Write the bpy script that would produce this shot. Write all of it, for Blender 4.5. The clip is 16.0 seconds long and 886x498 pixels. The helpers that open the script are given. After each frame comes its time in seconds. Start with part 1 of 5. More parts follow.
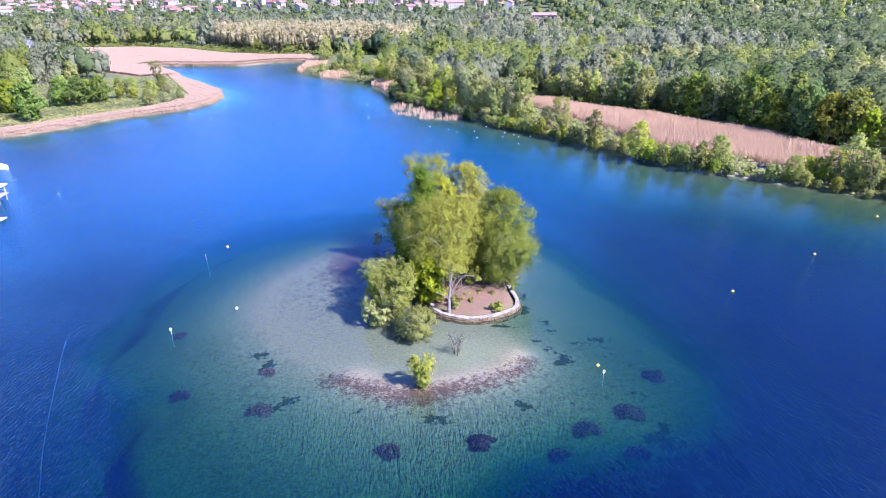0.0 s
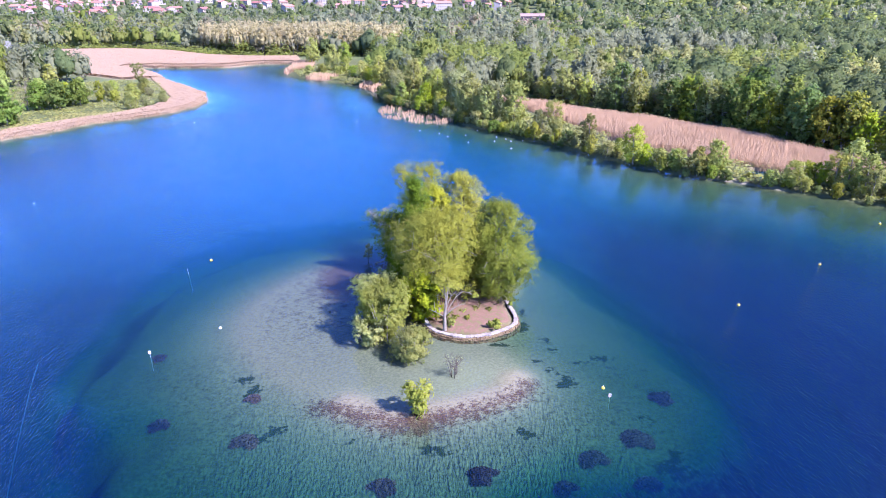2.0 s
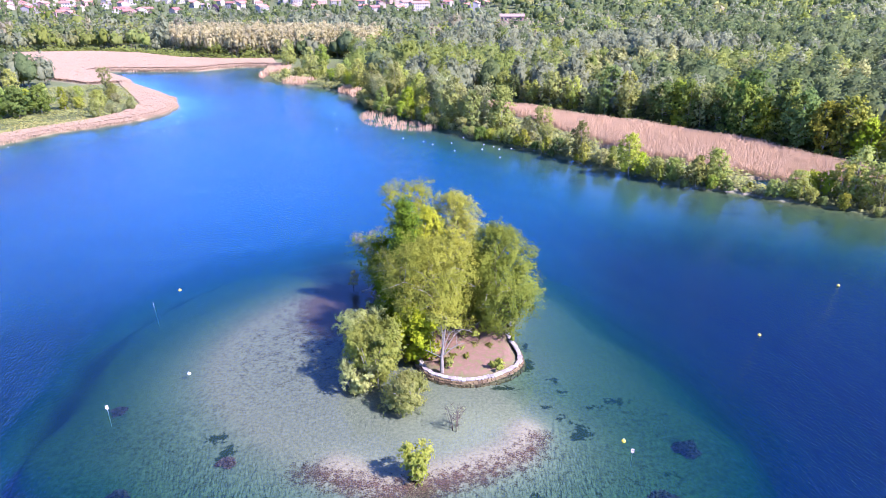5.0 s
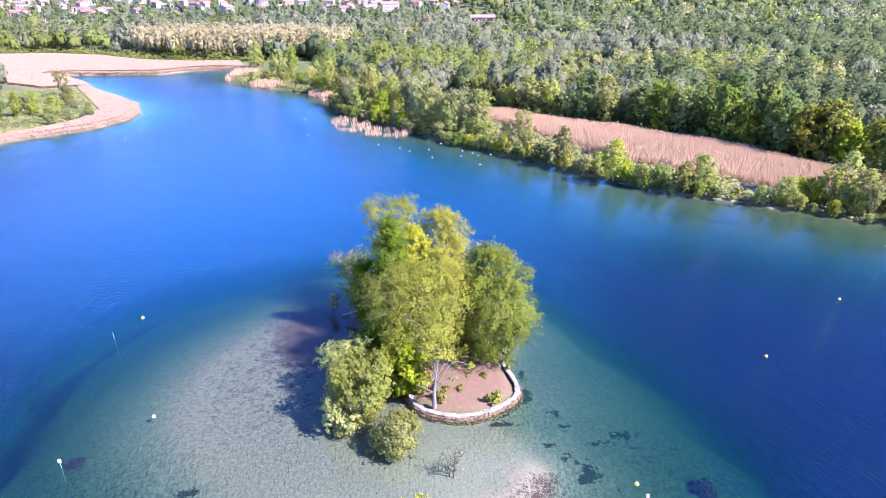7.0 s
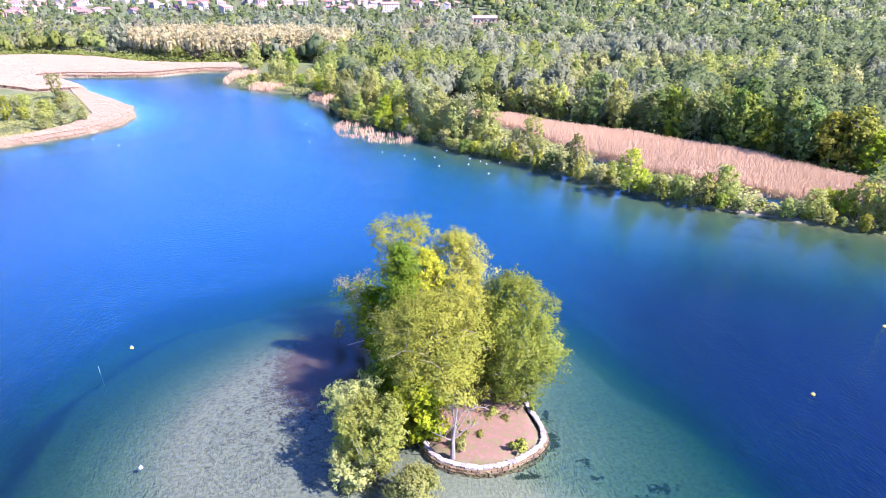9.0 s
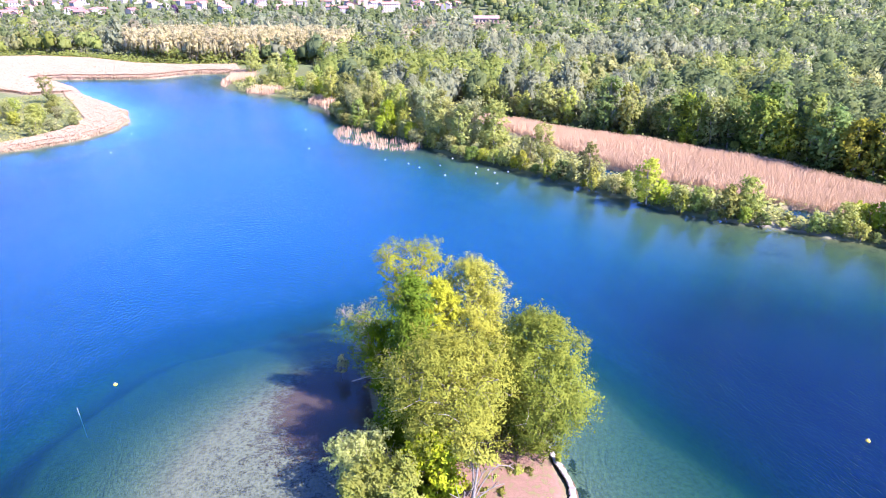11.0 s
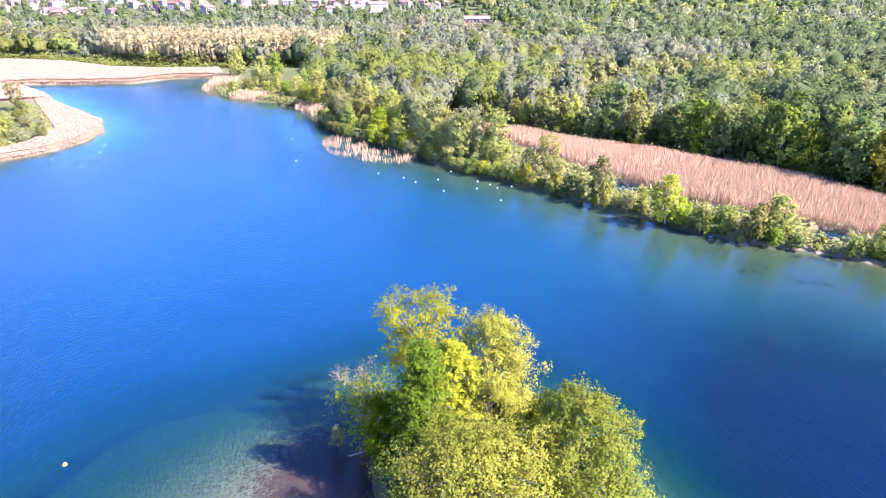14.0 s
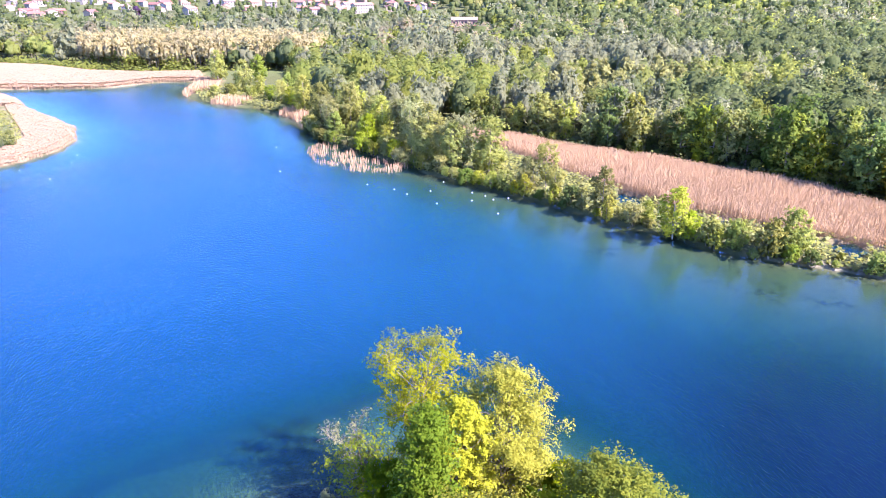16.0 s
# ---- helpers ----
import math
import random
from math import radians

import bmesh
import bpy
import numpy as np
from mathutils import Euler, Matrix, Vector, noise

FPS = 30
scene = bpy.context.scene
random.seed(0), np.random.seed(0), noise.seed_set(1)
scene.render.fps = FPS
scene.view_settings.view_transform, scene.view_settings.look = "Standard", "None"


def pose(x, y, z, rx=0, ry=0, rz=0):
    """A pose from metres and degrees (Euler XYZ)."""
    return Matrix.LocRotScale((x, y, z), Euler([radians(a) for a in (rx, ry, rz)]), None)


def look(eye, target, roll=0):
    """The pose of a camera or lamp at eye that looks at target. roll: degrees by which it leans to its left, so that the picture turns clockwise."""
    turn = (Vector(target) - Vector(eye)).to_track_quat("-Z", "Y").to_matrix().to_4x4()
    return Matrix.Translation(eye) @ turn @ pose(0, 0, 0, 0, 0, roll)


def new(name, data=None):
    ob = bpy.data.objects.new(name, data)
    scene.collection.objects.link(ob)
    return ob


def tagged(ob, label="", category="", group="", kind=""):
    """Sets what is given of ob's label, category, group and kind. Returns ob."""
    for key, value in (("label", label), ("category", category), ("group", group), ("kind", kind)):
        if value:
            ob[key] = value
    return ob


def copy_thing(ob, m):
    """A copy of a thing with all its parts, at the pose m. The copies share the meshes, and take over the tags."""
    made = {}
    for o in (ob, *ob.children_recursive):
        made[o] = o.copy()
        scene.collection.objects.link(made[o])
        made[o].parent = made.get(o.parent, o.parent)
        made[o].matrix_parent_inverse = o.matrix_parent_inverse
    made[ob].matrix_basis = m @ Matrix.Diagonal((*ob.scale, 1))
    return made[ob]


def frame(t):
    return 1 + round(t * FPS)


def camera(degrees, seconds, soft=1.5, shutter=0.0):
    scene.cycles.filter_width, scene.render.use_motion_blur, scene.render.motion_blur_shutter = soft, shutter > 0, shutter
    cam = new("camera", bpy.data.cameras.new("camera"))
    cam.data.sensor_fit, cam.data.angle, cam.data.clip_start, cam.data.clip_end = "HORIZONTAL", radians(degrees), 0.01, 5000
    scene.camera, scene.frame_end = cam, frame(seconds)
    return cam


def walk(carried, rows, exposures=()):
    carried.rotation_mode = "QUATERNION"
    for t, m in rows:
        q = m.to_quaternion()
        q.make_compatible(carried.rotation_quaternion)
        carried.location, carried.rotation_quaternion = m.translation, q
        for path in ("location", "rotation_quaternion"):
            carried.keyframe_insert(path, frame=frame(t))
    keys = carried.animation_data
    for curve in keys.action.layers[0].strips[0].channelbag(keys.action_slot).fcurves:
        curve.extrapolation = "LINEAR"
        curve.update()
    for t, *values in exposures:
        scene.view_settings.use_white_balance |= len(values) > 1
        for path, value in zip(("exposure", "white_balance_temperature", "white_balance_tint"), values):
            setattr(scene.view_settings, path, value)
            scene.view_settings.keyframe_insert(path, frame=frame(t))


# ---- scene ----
cam = camera(69.6, 16.0, soft=0.9)
PATH = [
    (0, (6.058, -4.853, 37.807), (5.993, -3.013, 37.026), -0.5),
    (0.5, (5.825, -3.965, 37.845), (5.772, -2.125, 37.064), -0.5),
    (1, (5.663, -2.921, 37.834), (5.624, -1.08, 37.053), -0.4),
    (1.5, (5.38, -1.962, 37.937), (5.351, -0.121, 37.156), -0.4),
    (2, (5.153, -0.758, 37.917), (5.125, 1.084, 37.137), -0.4),
    (2.5, (4.937, 0.408, 38.001), (4.909, 2.249, 37.22), -0.4),
    (3, (4.682, 1.799, 37.971), (4.653, 3.64, 37.19), -0.4),
    (3.5, (4.374, 3.095, 38.037), (4.345, 4.937, 37.257), -0.3),
    (4, (4.04, 4.588, 38.034), (4.011, 6.43, 37.254), -0.3),
    (4.5, (3.652, 5.94, 38.19), (3.624, 7.781, 37.409), -0.3),
    (5, (3.409, 7.572, 38.141), (3.445, 9.412, 37.36), -0.4),
    (5.2, (3.272, 8.142, 38.165), (3.335, 9.982, 37.384), -0.4),
    (7.5, (1.36, 15.228, 38.24), (1.487, 17.065, 37.459), -0.2),
    (8, (1.015, 16.981, 38.302), (1.143, 18.818, 37.521), -0.2),
    (8.5, (0.702, 18.58, 38.318), (0.83, 20.417, 37.537), -0.1),
    (9, (0.428, 20.291, 38.381), (0.558, 22.128, 37.6), -0.1),
    (11.5, (-0.709, 29.163, 38.584), (-0.577, 30.998, 37.802), -0.1),
    (12, (-0.943, 31.144, 38.581), (-0.809, 32.98, 37.799), -0.1),
    (12.5, (-1.141, 32.946, 38.612), (-1.006, 34.781, 37.828), -0.1),
    (13, (-1.328, 34.884, 38.627), (-1.191, 36.719, 37.843), -0.1),
    (13.5, (-1.512, 36.675, 38.62), (-1.358, 38.508, 37.836), -0.1),
    (14, (-1.725, 38.52, 38.637), (-1.558, 40.352, 37.853), -0.1),
    (14.5, (-1.86, 40.282, 38.687), (-1.683, 42.114, 37.903), -0.1),
    (15, (-2.005, 42.187, 38.639), (-1.814, 44.017, 37.856), -0.1),
    (15.5, (-2.142, 43.993, 38.619), (-1.942, 45.823, 37.836), -0.1),
    (16, (-2.245, 45.938, 38.612), (-2.038, 47.766, 37.83), -0.1),
]
walk(cam, [(t, look(eye, target, roll)) for t, eye, target, roll in PATH],
     [(0, 1.65, 5370, 35), (3, 1.68, 5480, 36), (5.2, 1.77, 5560, 37), (9, 2.01, 5700, 36), (12.5, 2.13, 5880, 35), (16, 2.09, 6010, 35)])


# ---- world and sun ----
SUN_AZ, SUN_EL = 121.0, 43.0          # degrees clockwise from +y, and above the horizon
world = bpy.data.worlds.new("sky")
scene.world = world
world.use_nodes = True
_wn = world.node_tree.nodes
_sky = _wn.new("ShaderNodeTexSky")
_sky.sky_type = "NISHITA"
_sky.sun_disc = False
_sky.sun_elevation, _sky.sun_rotation = radians(SUN_EL), radians(SUN_AZ)
_sky.air_density, _sky.dust_density, _sky.ozone_density = 1.0, 0.2, 4.0
_bg = _wn["Background"]
_bg.inputs["Strength"].default_value = 0.132
_tint = _wn.new("ShaderNodeMix")          # a deep blue, dry spring sky
_tint.data_type, _tint.blend_type = "RGBA", "MULTIPLY"
_tint.inputs[0].default_value, _tint.inputs[7].default_value = 1.0, (0.66, 0.83, 1.17, 1.0)
world.node_tree.links.new(_sky.outputs[0], _tint.inputs[6])
world.node_tree.links.new(_tint.outputs[2], _bg.inputs["Color"])
sun = new("sun", bpy.data.lights.new("sun", "SUN"))
sun.data.energy, sun.data.angle, sun.data.color = 5.0, radians(0.55), (1.0, 0.93, 0.80)
_d = Vector((math.sin(radians(SUN_AZ)) * math.cos(radians(SUN_EL)), math.cos(radians(SUN_AZ)) * math.cos(radians(SUN_EL)), math.sin(radians(SUN_EL))))
sun.matrix_world = look(_d * 300, (0, 0, 0))


# ---- materials ----
def nodes_of(name):
    m = bpy.data.materials.new(name)
    m.use_nodes = True
    nt = m.node_tree
    nt.nodes.clear()
    out = nt.nodes.new("ShaderNodeOutputMaterial")
    return m, nt, out


def nd(nt, kind, **inp):
    n = nt.nodes.new(kind)
    for k, v in inp.items():
        n.inputs[k.replace("_", " ")].default_value = v
    return n


def noise_tex(nt, scale, detail=3.0, rough=0.55, vec=None):
    n = nt.nodes.new("ShaderNodeTexNoise")
    n.inputs["Scale"].default_value = scale
    n.inputs["Detail"].default_value = detail
    n.inputs["Roughness"].default_value = rough
    if vec is not None:
        nt.links.new(vec, n.inputs["Vector"])
    return n.outputs["Fac"]


def ramp(nt, fac, lo, hi, a=0.0, b=1.0):
    n = nt.nodes.new("ShaderNodeMapRange")
    n.inputs["From Min"].default_value, n.inputs["From Max"].default_value = lo, hi
    n.inputs["To Min"].default_value, n.inputs["To Max"].default_value = a, b
    nt.links.new(fac, n.inputs["Value"])
    return n.outputs["Result"]


def mixc(nt, fac, a, b, mode="MIX"):
    n = nt.nodes.new("ShaderNodeMix")
    n.data_type, n.blend_type = "RGBA", mode
    for sock, v in ((n.inputs[0], fac), (n.inputs[6], a), (n.inputs[7], b)):
        if isinstance(v, (int, float)):
            sock.default_value = v
        elif isinstance(v, (tuple, list)):
            sock.default_value = (*v, 1.0) if len(v) == 3 else v
        else:
            nt.links.new(v, sock)
    return n.outputs[2]


def math_n(nt, op, a, b=None):
    n = nt.nodes.new("ShaderNodeMath")
    n.operation = op
    for sock, v in zip(n.inputs, (a, b)):
        if v is None:
            continue
        if isinstance(v, (int, float)):
            sock.default_value = v
        else:
            nt.links.new(v, sock)
    return n.outputs[0]


def position(nt):
    return nt.nodes.new("ShaderNodeNewGeometry").outputs["Position"]


def attr(nt, name, out="Fac"):
    n = nt.nodes.new("ShaderNodeAttribute")
    n.attribute_name = name
    return n.outputs[out]


def surface(name, c1, c2, scale=4.0, rough=0.7, bump=0.2, metal=0.0, fine=30.0, spec=0.4, vary=0.0):
    """A plain material: two colours mixed by coarse and fine noise, with a bump; vary: change from object to object."""
    m, nt, out = nodes_of(name)
    pos = position(nt)
    f = math_n(nt, "ADD", math_n(nt, "MULTIPLY", noise_tex(nt, scale, vec=pos), 0.6), math_n(nt, "MULTIPLY", noise_tex(nt, fine, vec=pos), 0.4))
    col = mixc(nt, ramp(nt, f, 0.32, 0.68), c1, c2)
    if vary:
        rnd = nt.nodes.new("ShaderNodeObjectInfo").outputs["Random"]
        hsv = nt.nodes.new("ShaderNodeHueSaturation")
        nt.links.new(ramp(nt, rnd, 0, 1, 1 - vary, 1 + vary), hsv.inputs["Value"])
        nt.links.new(ramp(nt, rnd, 0, 1, 0.5 - vary * 0.06, 0.5 + vary * 0.06), hsv.inputs["Hue"])
        nt.links.new(col, hsv.inputs["Color"])
        col = hsv.outputs[0]
    p = nt.nodes.new("ShaderNodeBsdfPrincipled")
    p.inputs["Roughness"].default_value, p.inputs["Metallic"].default_value = rough, metal
    p.inputs["Specular IOR Level"].default_value = spec
    nt.links.new(col, p.inputs["Base Color"])
    if bump:
        b = nd(nt, "ShaderNodeBump", Strength=bump, Distance=0.05)
        nt.links.new(noise_tex(nt, fine, vec=pos), b.inputs["Height"])
        nt.links.new(b.outputs[0], p.inputs["Normal"])
    nt.links.new(p.outputs[0], out.inputs[0])
    return m


def leaf(name, c1, c2, c3, through_light=0.3, tint=False, spread=0.25, lumpy=False):
    """Foliage: three tones by leaf and by tree, part of the light passing through."""
    m, nt, out = nodes_of(name)
    geo = nt.nodes.new("ShaderNodeNewGeometry")
    isl = geo.outputs["Random Per Island"]
    col = mixc(nt, ramp(nt, isl, 0.0, 1.0), c1, c2)
    patch = noise_tex(nt, 0.35, 2.0, vec=geo.outputs["Position"])
    col = mixc(nt, ramp(nt, patch, 0.4, 0.68, 0, 0.75), col, c3)
    if lumpy:
        # leaf clump tone: shaded gaps and bright humps put into the colour
        clump = math_n(nt, "ADD", math_n(nt, "MULTIPLY", noise_tex(nt, 1.7, 4.0, 0.75, vec=geo.outputs["Position"]), 0.6), math_n(nt, "MULTIPLY", noise_tex(nt, 0.6, 2.0, 0.6, vec=geo.outputs["Position"]), 0.4))
        col = mixc(nt, ramp(nt, clump, 0.36, 0.64), mixc(nt, 1.0, col, (0.80, 0.82, 0.82), "MULTIPLY"), mixc(nt, 1.0, col, (1.26, 1.22, 1.16), "MULTIPLY"))
    rnd = attr(nt, "tint") if tint else nt.nodes.new("ShaderNodeObjectInfo").outputs["Random"]
    hsv = nt.nodes.new("ShaderNodeHueSaturation")
    nt.links.new(ramp(nt, rnd, 0, 1, 1 - spread, 1 + spread), hsv.inputs["Value"])
    r2 = math_n(nt, "FRACT", math_n(nt, "MULTIPLY", rnd, 7.13))
    nt.links.new(ramp(nt, r2, 0, 1, 0.5 - 0.085 * spread, 0.5 + 0.02 * spread), hsv.inputs["Hue"])
    r3 = math_n(nt, "FRACT", math_n(nt, "MULTIPLY", rnd, 13.7))
    nt.links.new(ramp(nt, r3, 0, 1, 1 - 0.35 * spread, 1 + 0.6 * spread), hsv.inputs["Saturation"])
    nt.links.new(col, hsv.inputs["Color"])
    p = nd(nt, "ShaderNodeBsdfPrincipled", Roughness=0.6)
    p.inputs["Specular IOR Level"].default_value = 0.06
    # leaves shade mostly by the crown's rounding, and a little by their own tilt
    turn = nt.nodes.new("ShaderNodeVectorTransform")
    turn.vector_type, turn.convert_from, turn.convert_to = "NORMAL", "OBJECT", "WORLD"
    nt.links.new(attr(nt, "rounding", "Vector"), turn.inputs[0])
    own = nt.nodes.new("ShaderNodeVectorMath")
    own.operation = "SCALE"
    own.inputs["Scale"].default_value = 0.2 if lumpy else 0.45
    nt.links.new(geo.outputs["Normal"], own.inputs[0])
    both = nt.nodes.new("ShaderNodeVectorMath")
    nt.links.new(turn.outputs[0], both.inputs[0])
    nt.links.new(own.outputs[0], both.inputs[1])
    way = nt.nodes.new("ShaderNodeVectorMath")
    way.operation = "NORMALIZE"
    nt.links.new(both.outputs[0], way.inputs[0])
    nt.links.new(way.outputs[0], p.inputs["Normal"])
    nt.links.new(hsv.outputs[0], p.inputs["Base Color"])
    t = nt.nodes.new("ShaderNodeBsdfTranslucent")
    if lumpy:
        bmp = nd(nt, "ShaderNodeBump", Strength=0.65, Distance=0.9)
        nt.links.new(way.outputs[0], bmp.inputs["Normal"])
        nt.links.new(clump, bmp.inputs["Height"])
        nt.links.new(bmp.outputs[0], p.inputs["Normal"])
    bright = mixc(nt, 1.0, hsv.outputs[0], (1.1, 1.12, 0.9), "MULTIPLY")
    nt.links.new(bright, t.inputs["Color"])
    mix = nd(nt, "ShaderNodeMixShader", Fac=through_light)
    nt.links.new(p.outputs[0], mix.inputs[1])
    nt.links.new(t.outputs[0], mix.inputs[2])
    nt.links.new(mix.outputs[0], out.inputs[0])
    return m


def water_material():
    """Clear lake water: the light that passes fades with depth, what is scattered back grows with it, and ripples mirror the sky."""
    m, nt, out = nodes_of("lake_water")
    pos = position(nt)
    depth = attr(nt, "depth")
    rgb = nt.nodes.new("ShaderNodeCombineColor")
    for n, k in enumerate((0.50, 0.145, 0.25)):
        e = math_n(nt, "POWER", math.exp(-k), depth)
        nt.links.new(e, rgb.inputs[n])
    clear = nt.nodes.new("ShaderNodeBsdfTransparent")
    nt.links.new(rgb.outputs[0], clear.inputs["Color"])
    # scattered light: from nothing over the shallows to full blue over the deep
    amount = math_n(nt, "POWER", math_n(nt, "SUBTRACT", 1.0, math_n(nt, "POWER", math.exp(-0.42), depth)), 1.4)
    drift = math_n(nt, "MULTIPLY", math_n(nt, "SUBTRACT", noise_tex(nt, 0.035, 3.0, vec=pos), 0.5), 3.0)
    # gloom blends the deep colour towards a darker one, reflections of the shore included
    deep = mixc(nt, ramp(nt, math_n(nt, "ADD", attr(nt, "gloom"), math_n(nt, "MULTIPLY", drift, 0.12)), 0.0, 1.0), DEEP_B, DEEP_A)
    scat = nt.nodes.new("ShaderNodeBsdfDiffuse")
    nt.links.new(mixc(nt, amount, (0, 0, 0), deep), scat.inputs["Color"])
    add = nt.nodes.new("ShaderNodeAddShader")
    nt.links.new(clear.outputs[0], add.inputs[0])
    nt.links.new(scat.outputs[0], add.inputs[1])
    # ripples: short wind waves in one main direction, and broad gusts that roughen them
    mp = nt.nodes.new("ShaderNodeMapping")
    slant = nt.nodes.new("ShaderNodeMapping")
    slant.inputs["Rotation"].default_value = (0, 0, radians(-14))
    nt.links.new(pos, slant.inputs["Vector"])
    mp.inputs["Scale"].default_value = (1.0, 0.38, 1.0)
    nt.links.new(slant.outputs[0], mp.inputs["Vector"])
    small = noise_tex(nt, 4.0, 2.0, 0.6, vec=mp.outputs[0])
    large = noise_tex(nt, 0.45, 2.0, 0.5, vec=mp.outputs[0])
    gust = ramp(nt, noise_tex(nt, 0.02, 2.0, vec=pos), 0.35, 0.65, 0.7, 1.0)
    gust = math_n(nt, "MULTIPLY", gust, ramp(nt, depth, 0.3, 6.0, 0.075, 1.0))
    hgt = math_n(nt, "MULTIPLY", math_n(nt, "ADD", small, math_n(nt, "MULTIPLY", large, 0.9)), gust)
    chop = nd(nt, "ShaderNodeBump", Strength=WAVE, Distance=0.34)
    nt.links.new(hgt, chop.inputs["Height"])
    nt.links.new(chop.outputs[0], scat.inputs["Normal"])
    b = nd(nt, "ShaderNodeBump", Strength=WAVE, Distance=0.22)
    nt.links.new(hgt, b.inputs["Height"])
    gl = nd(nt, "ShaderNodeBsdfGlossy", Roughness=0.06)
    gl.inputs["Color"].default_value = (0.58, 0.80, 1.0, 1)
    nt.links.new(b.outputs[0], gl.inputs["Normal"])
    fr = nd(nt, "ShaderNodeFresnel", IOR=1.33)
    nt.links.new(b.outputs[0], fr.inputs["Normal"])
    mix = nt.nodes.new("ShaderNodeMixShader")
    nt.links.new(fr.outputs[0], mix.inputs[0])
    nt.links.new(add.outputs[0], mix.inputs[1])
    nt.links.new(gl.outputs[0], mix.inputs[2])
    nt.links.new(mix.outputs[0], out.inputs[0])
    return m


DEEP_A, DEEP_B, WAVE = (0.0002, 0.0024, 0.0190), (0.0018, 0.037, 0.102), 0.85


def ground_material():
    """Lake bed, banks, soil and meadow on one sheet, by zones."""
    m, nt, out = nodes_of("ground_soil")
    pos = position(nt)
    n1, n2, n3 = noise_tex(nt, 0.25, 4, vec=pos), noise_tex(nt, 1.6, 4, 0.65, vec=pos), noise_tex(nt, 9.0, 3, 0.7, vec=pos)
    # uneven bed tone, doubling in colour for the net of light under ripples
    mottle = noise_tex(nt, 3.2, 3, 0.6, vec=pos)
    sand = mixc(nt, ramp(nt, mottle, 0.36, 0.64), (0.205, 0.188, 0.132), (0.136, 0.129, 0.090))
    silt = mixc(nt, ramp(nt, mottle, 0.36, 0.64), (0.092, 0.104, 0.050), (0.054, 0.066, 0.031))
    bed = mixc(nt, attr(nt, "silt"), sand, silt)
    bed = mixc(nt, attr(nt, "pale"), bed, mixc(nt, ramp(nt, mottle, 0.36, 0.64), (0.31, 0.28, 0.19), (0.25, 0.225, 0.15)))
    specks = math_n(nt, "MULTIPLY", ramp(nt, math_n(nt, "ADD", math_n(nt, "MULTIPLY", n3, 0.5), math_n(nt, "MULTIPLY", n2, 0.5)), 0.50, 0.58), attr(nt, "specks"))
    bed = mixc(nt, math_n(nt, "MULTIPLY", specks, 0.9), bed, (0.05, 0.045, 0.034))
    crust = mixc(nt, ramp(nt, n3, 0.40, 0.60), (0.14, 0.070, 0.050), (0.024, 0.013, 0.010))
    rough_edge = math_n(nt, "ADD", math_n(nt, "MULTIPLY", math_n(nt, "SUBTRACT", n2, 0.5), 1.5), math_n(nt, "MULTIPLY", math_n(nt, "SUBTRACT", n3, 0.5), 1.6))
    edge = ramp(nt, math_n(nt, "ADD", attr(nt, "crust"), rough_edge), 0.36, 0.72, 0, 0.9)
    bed = mixc(nt, edge, bed, crust)
    weed = ramp(nt, math_n(nt, "ADD", attr(nt, "weed"), math_n(nt, "ADD", math_n(nt, "MULTIPLY", math_n(nt, "SUBTRACT", n1, 0.5), 1.2), math_n(nt, "MULTIPLY", math_n(nt, "SUBTRACT", n2, 0.5), 1.5))), 0.42, 0.60)
    bed = mixc(nt, weed, bed, mixc(nt, n2, (0.018, 0.026, 0.016), (0.035, 0.045, 0.024)))
    soil = mixc(nt, ramp(nt, n2, 0.35, 0.65), (0.200, 0.118, 0.084), (0.145, 0.088, 0.062))
    soil = mixc(nt, ramp(nt, n2, 0.50, 0.62, 0, 0.7), soil, (0.15, 0.145, 0.055))
    straw = mixc(nt, ramp(nt, n2, 0.3, 0.7), (0.36, 0.265, 0.175), (0.27, 0.20, 0.13))
    grass = mixc(nt, ramp(nt, n1, 0.35, 0.65), (0.10, 0.13, 0.05), (0.155, 0.165, 0.075))
    grass = mixc(nt, ramp(nt, n2, 0.35, 0.7, 0, 0.6), grass, (0.06, 0.09, 0.02))
    floor = mixc(nt, ramp(nt, n2, 0.3, 0.7), (0.07, 0.085, 0.03), (0.11, 0.115, 0.045))
    land = mixc(nt, attr(nt, "meadow"), floor, grass)
    land = mixc(nt, attr(nt, "straw"), land, straw)
    land = mixc(nt, attr(nt, "soil"), land, soil)
    pebble = mixc(nt, ramp(nt, n3, 0.35, 0.65), (0.38, 0.32, 0.26), (0.22, 0.18, 0.14))
    land = mixc(nt, attr(nt, "pebble"), land, pebble)
    col = mixc(nt, attr(nt, "dry"), bed, land)
    p = nd(nt, "ShaderNodeBsdfPrincipled", Roughness=0.9)
    p.inputs["Specular IOR Level"].default_value = 0.15
    nt.links.new(col, p.inputs["Base Color"])
    b = nd(nt, "ShaderNodeBump", Strength=0.6, Distance=0.12)
    nt.links.new(math_n(nt, "ADD", n2, n3), b.inputs["Height"])
    nt.links.new(b.outputs[0], p.inputs["Normal"])
    nt.links.new(p.outputs[0], out.inputs[0])
    return m


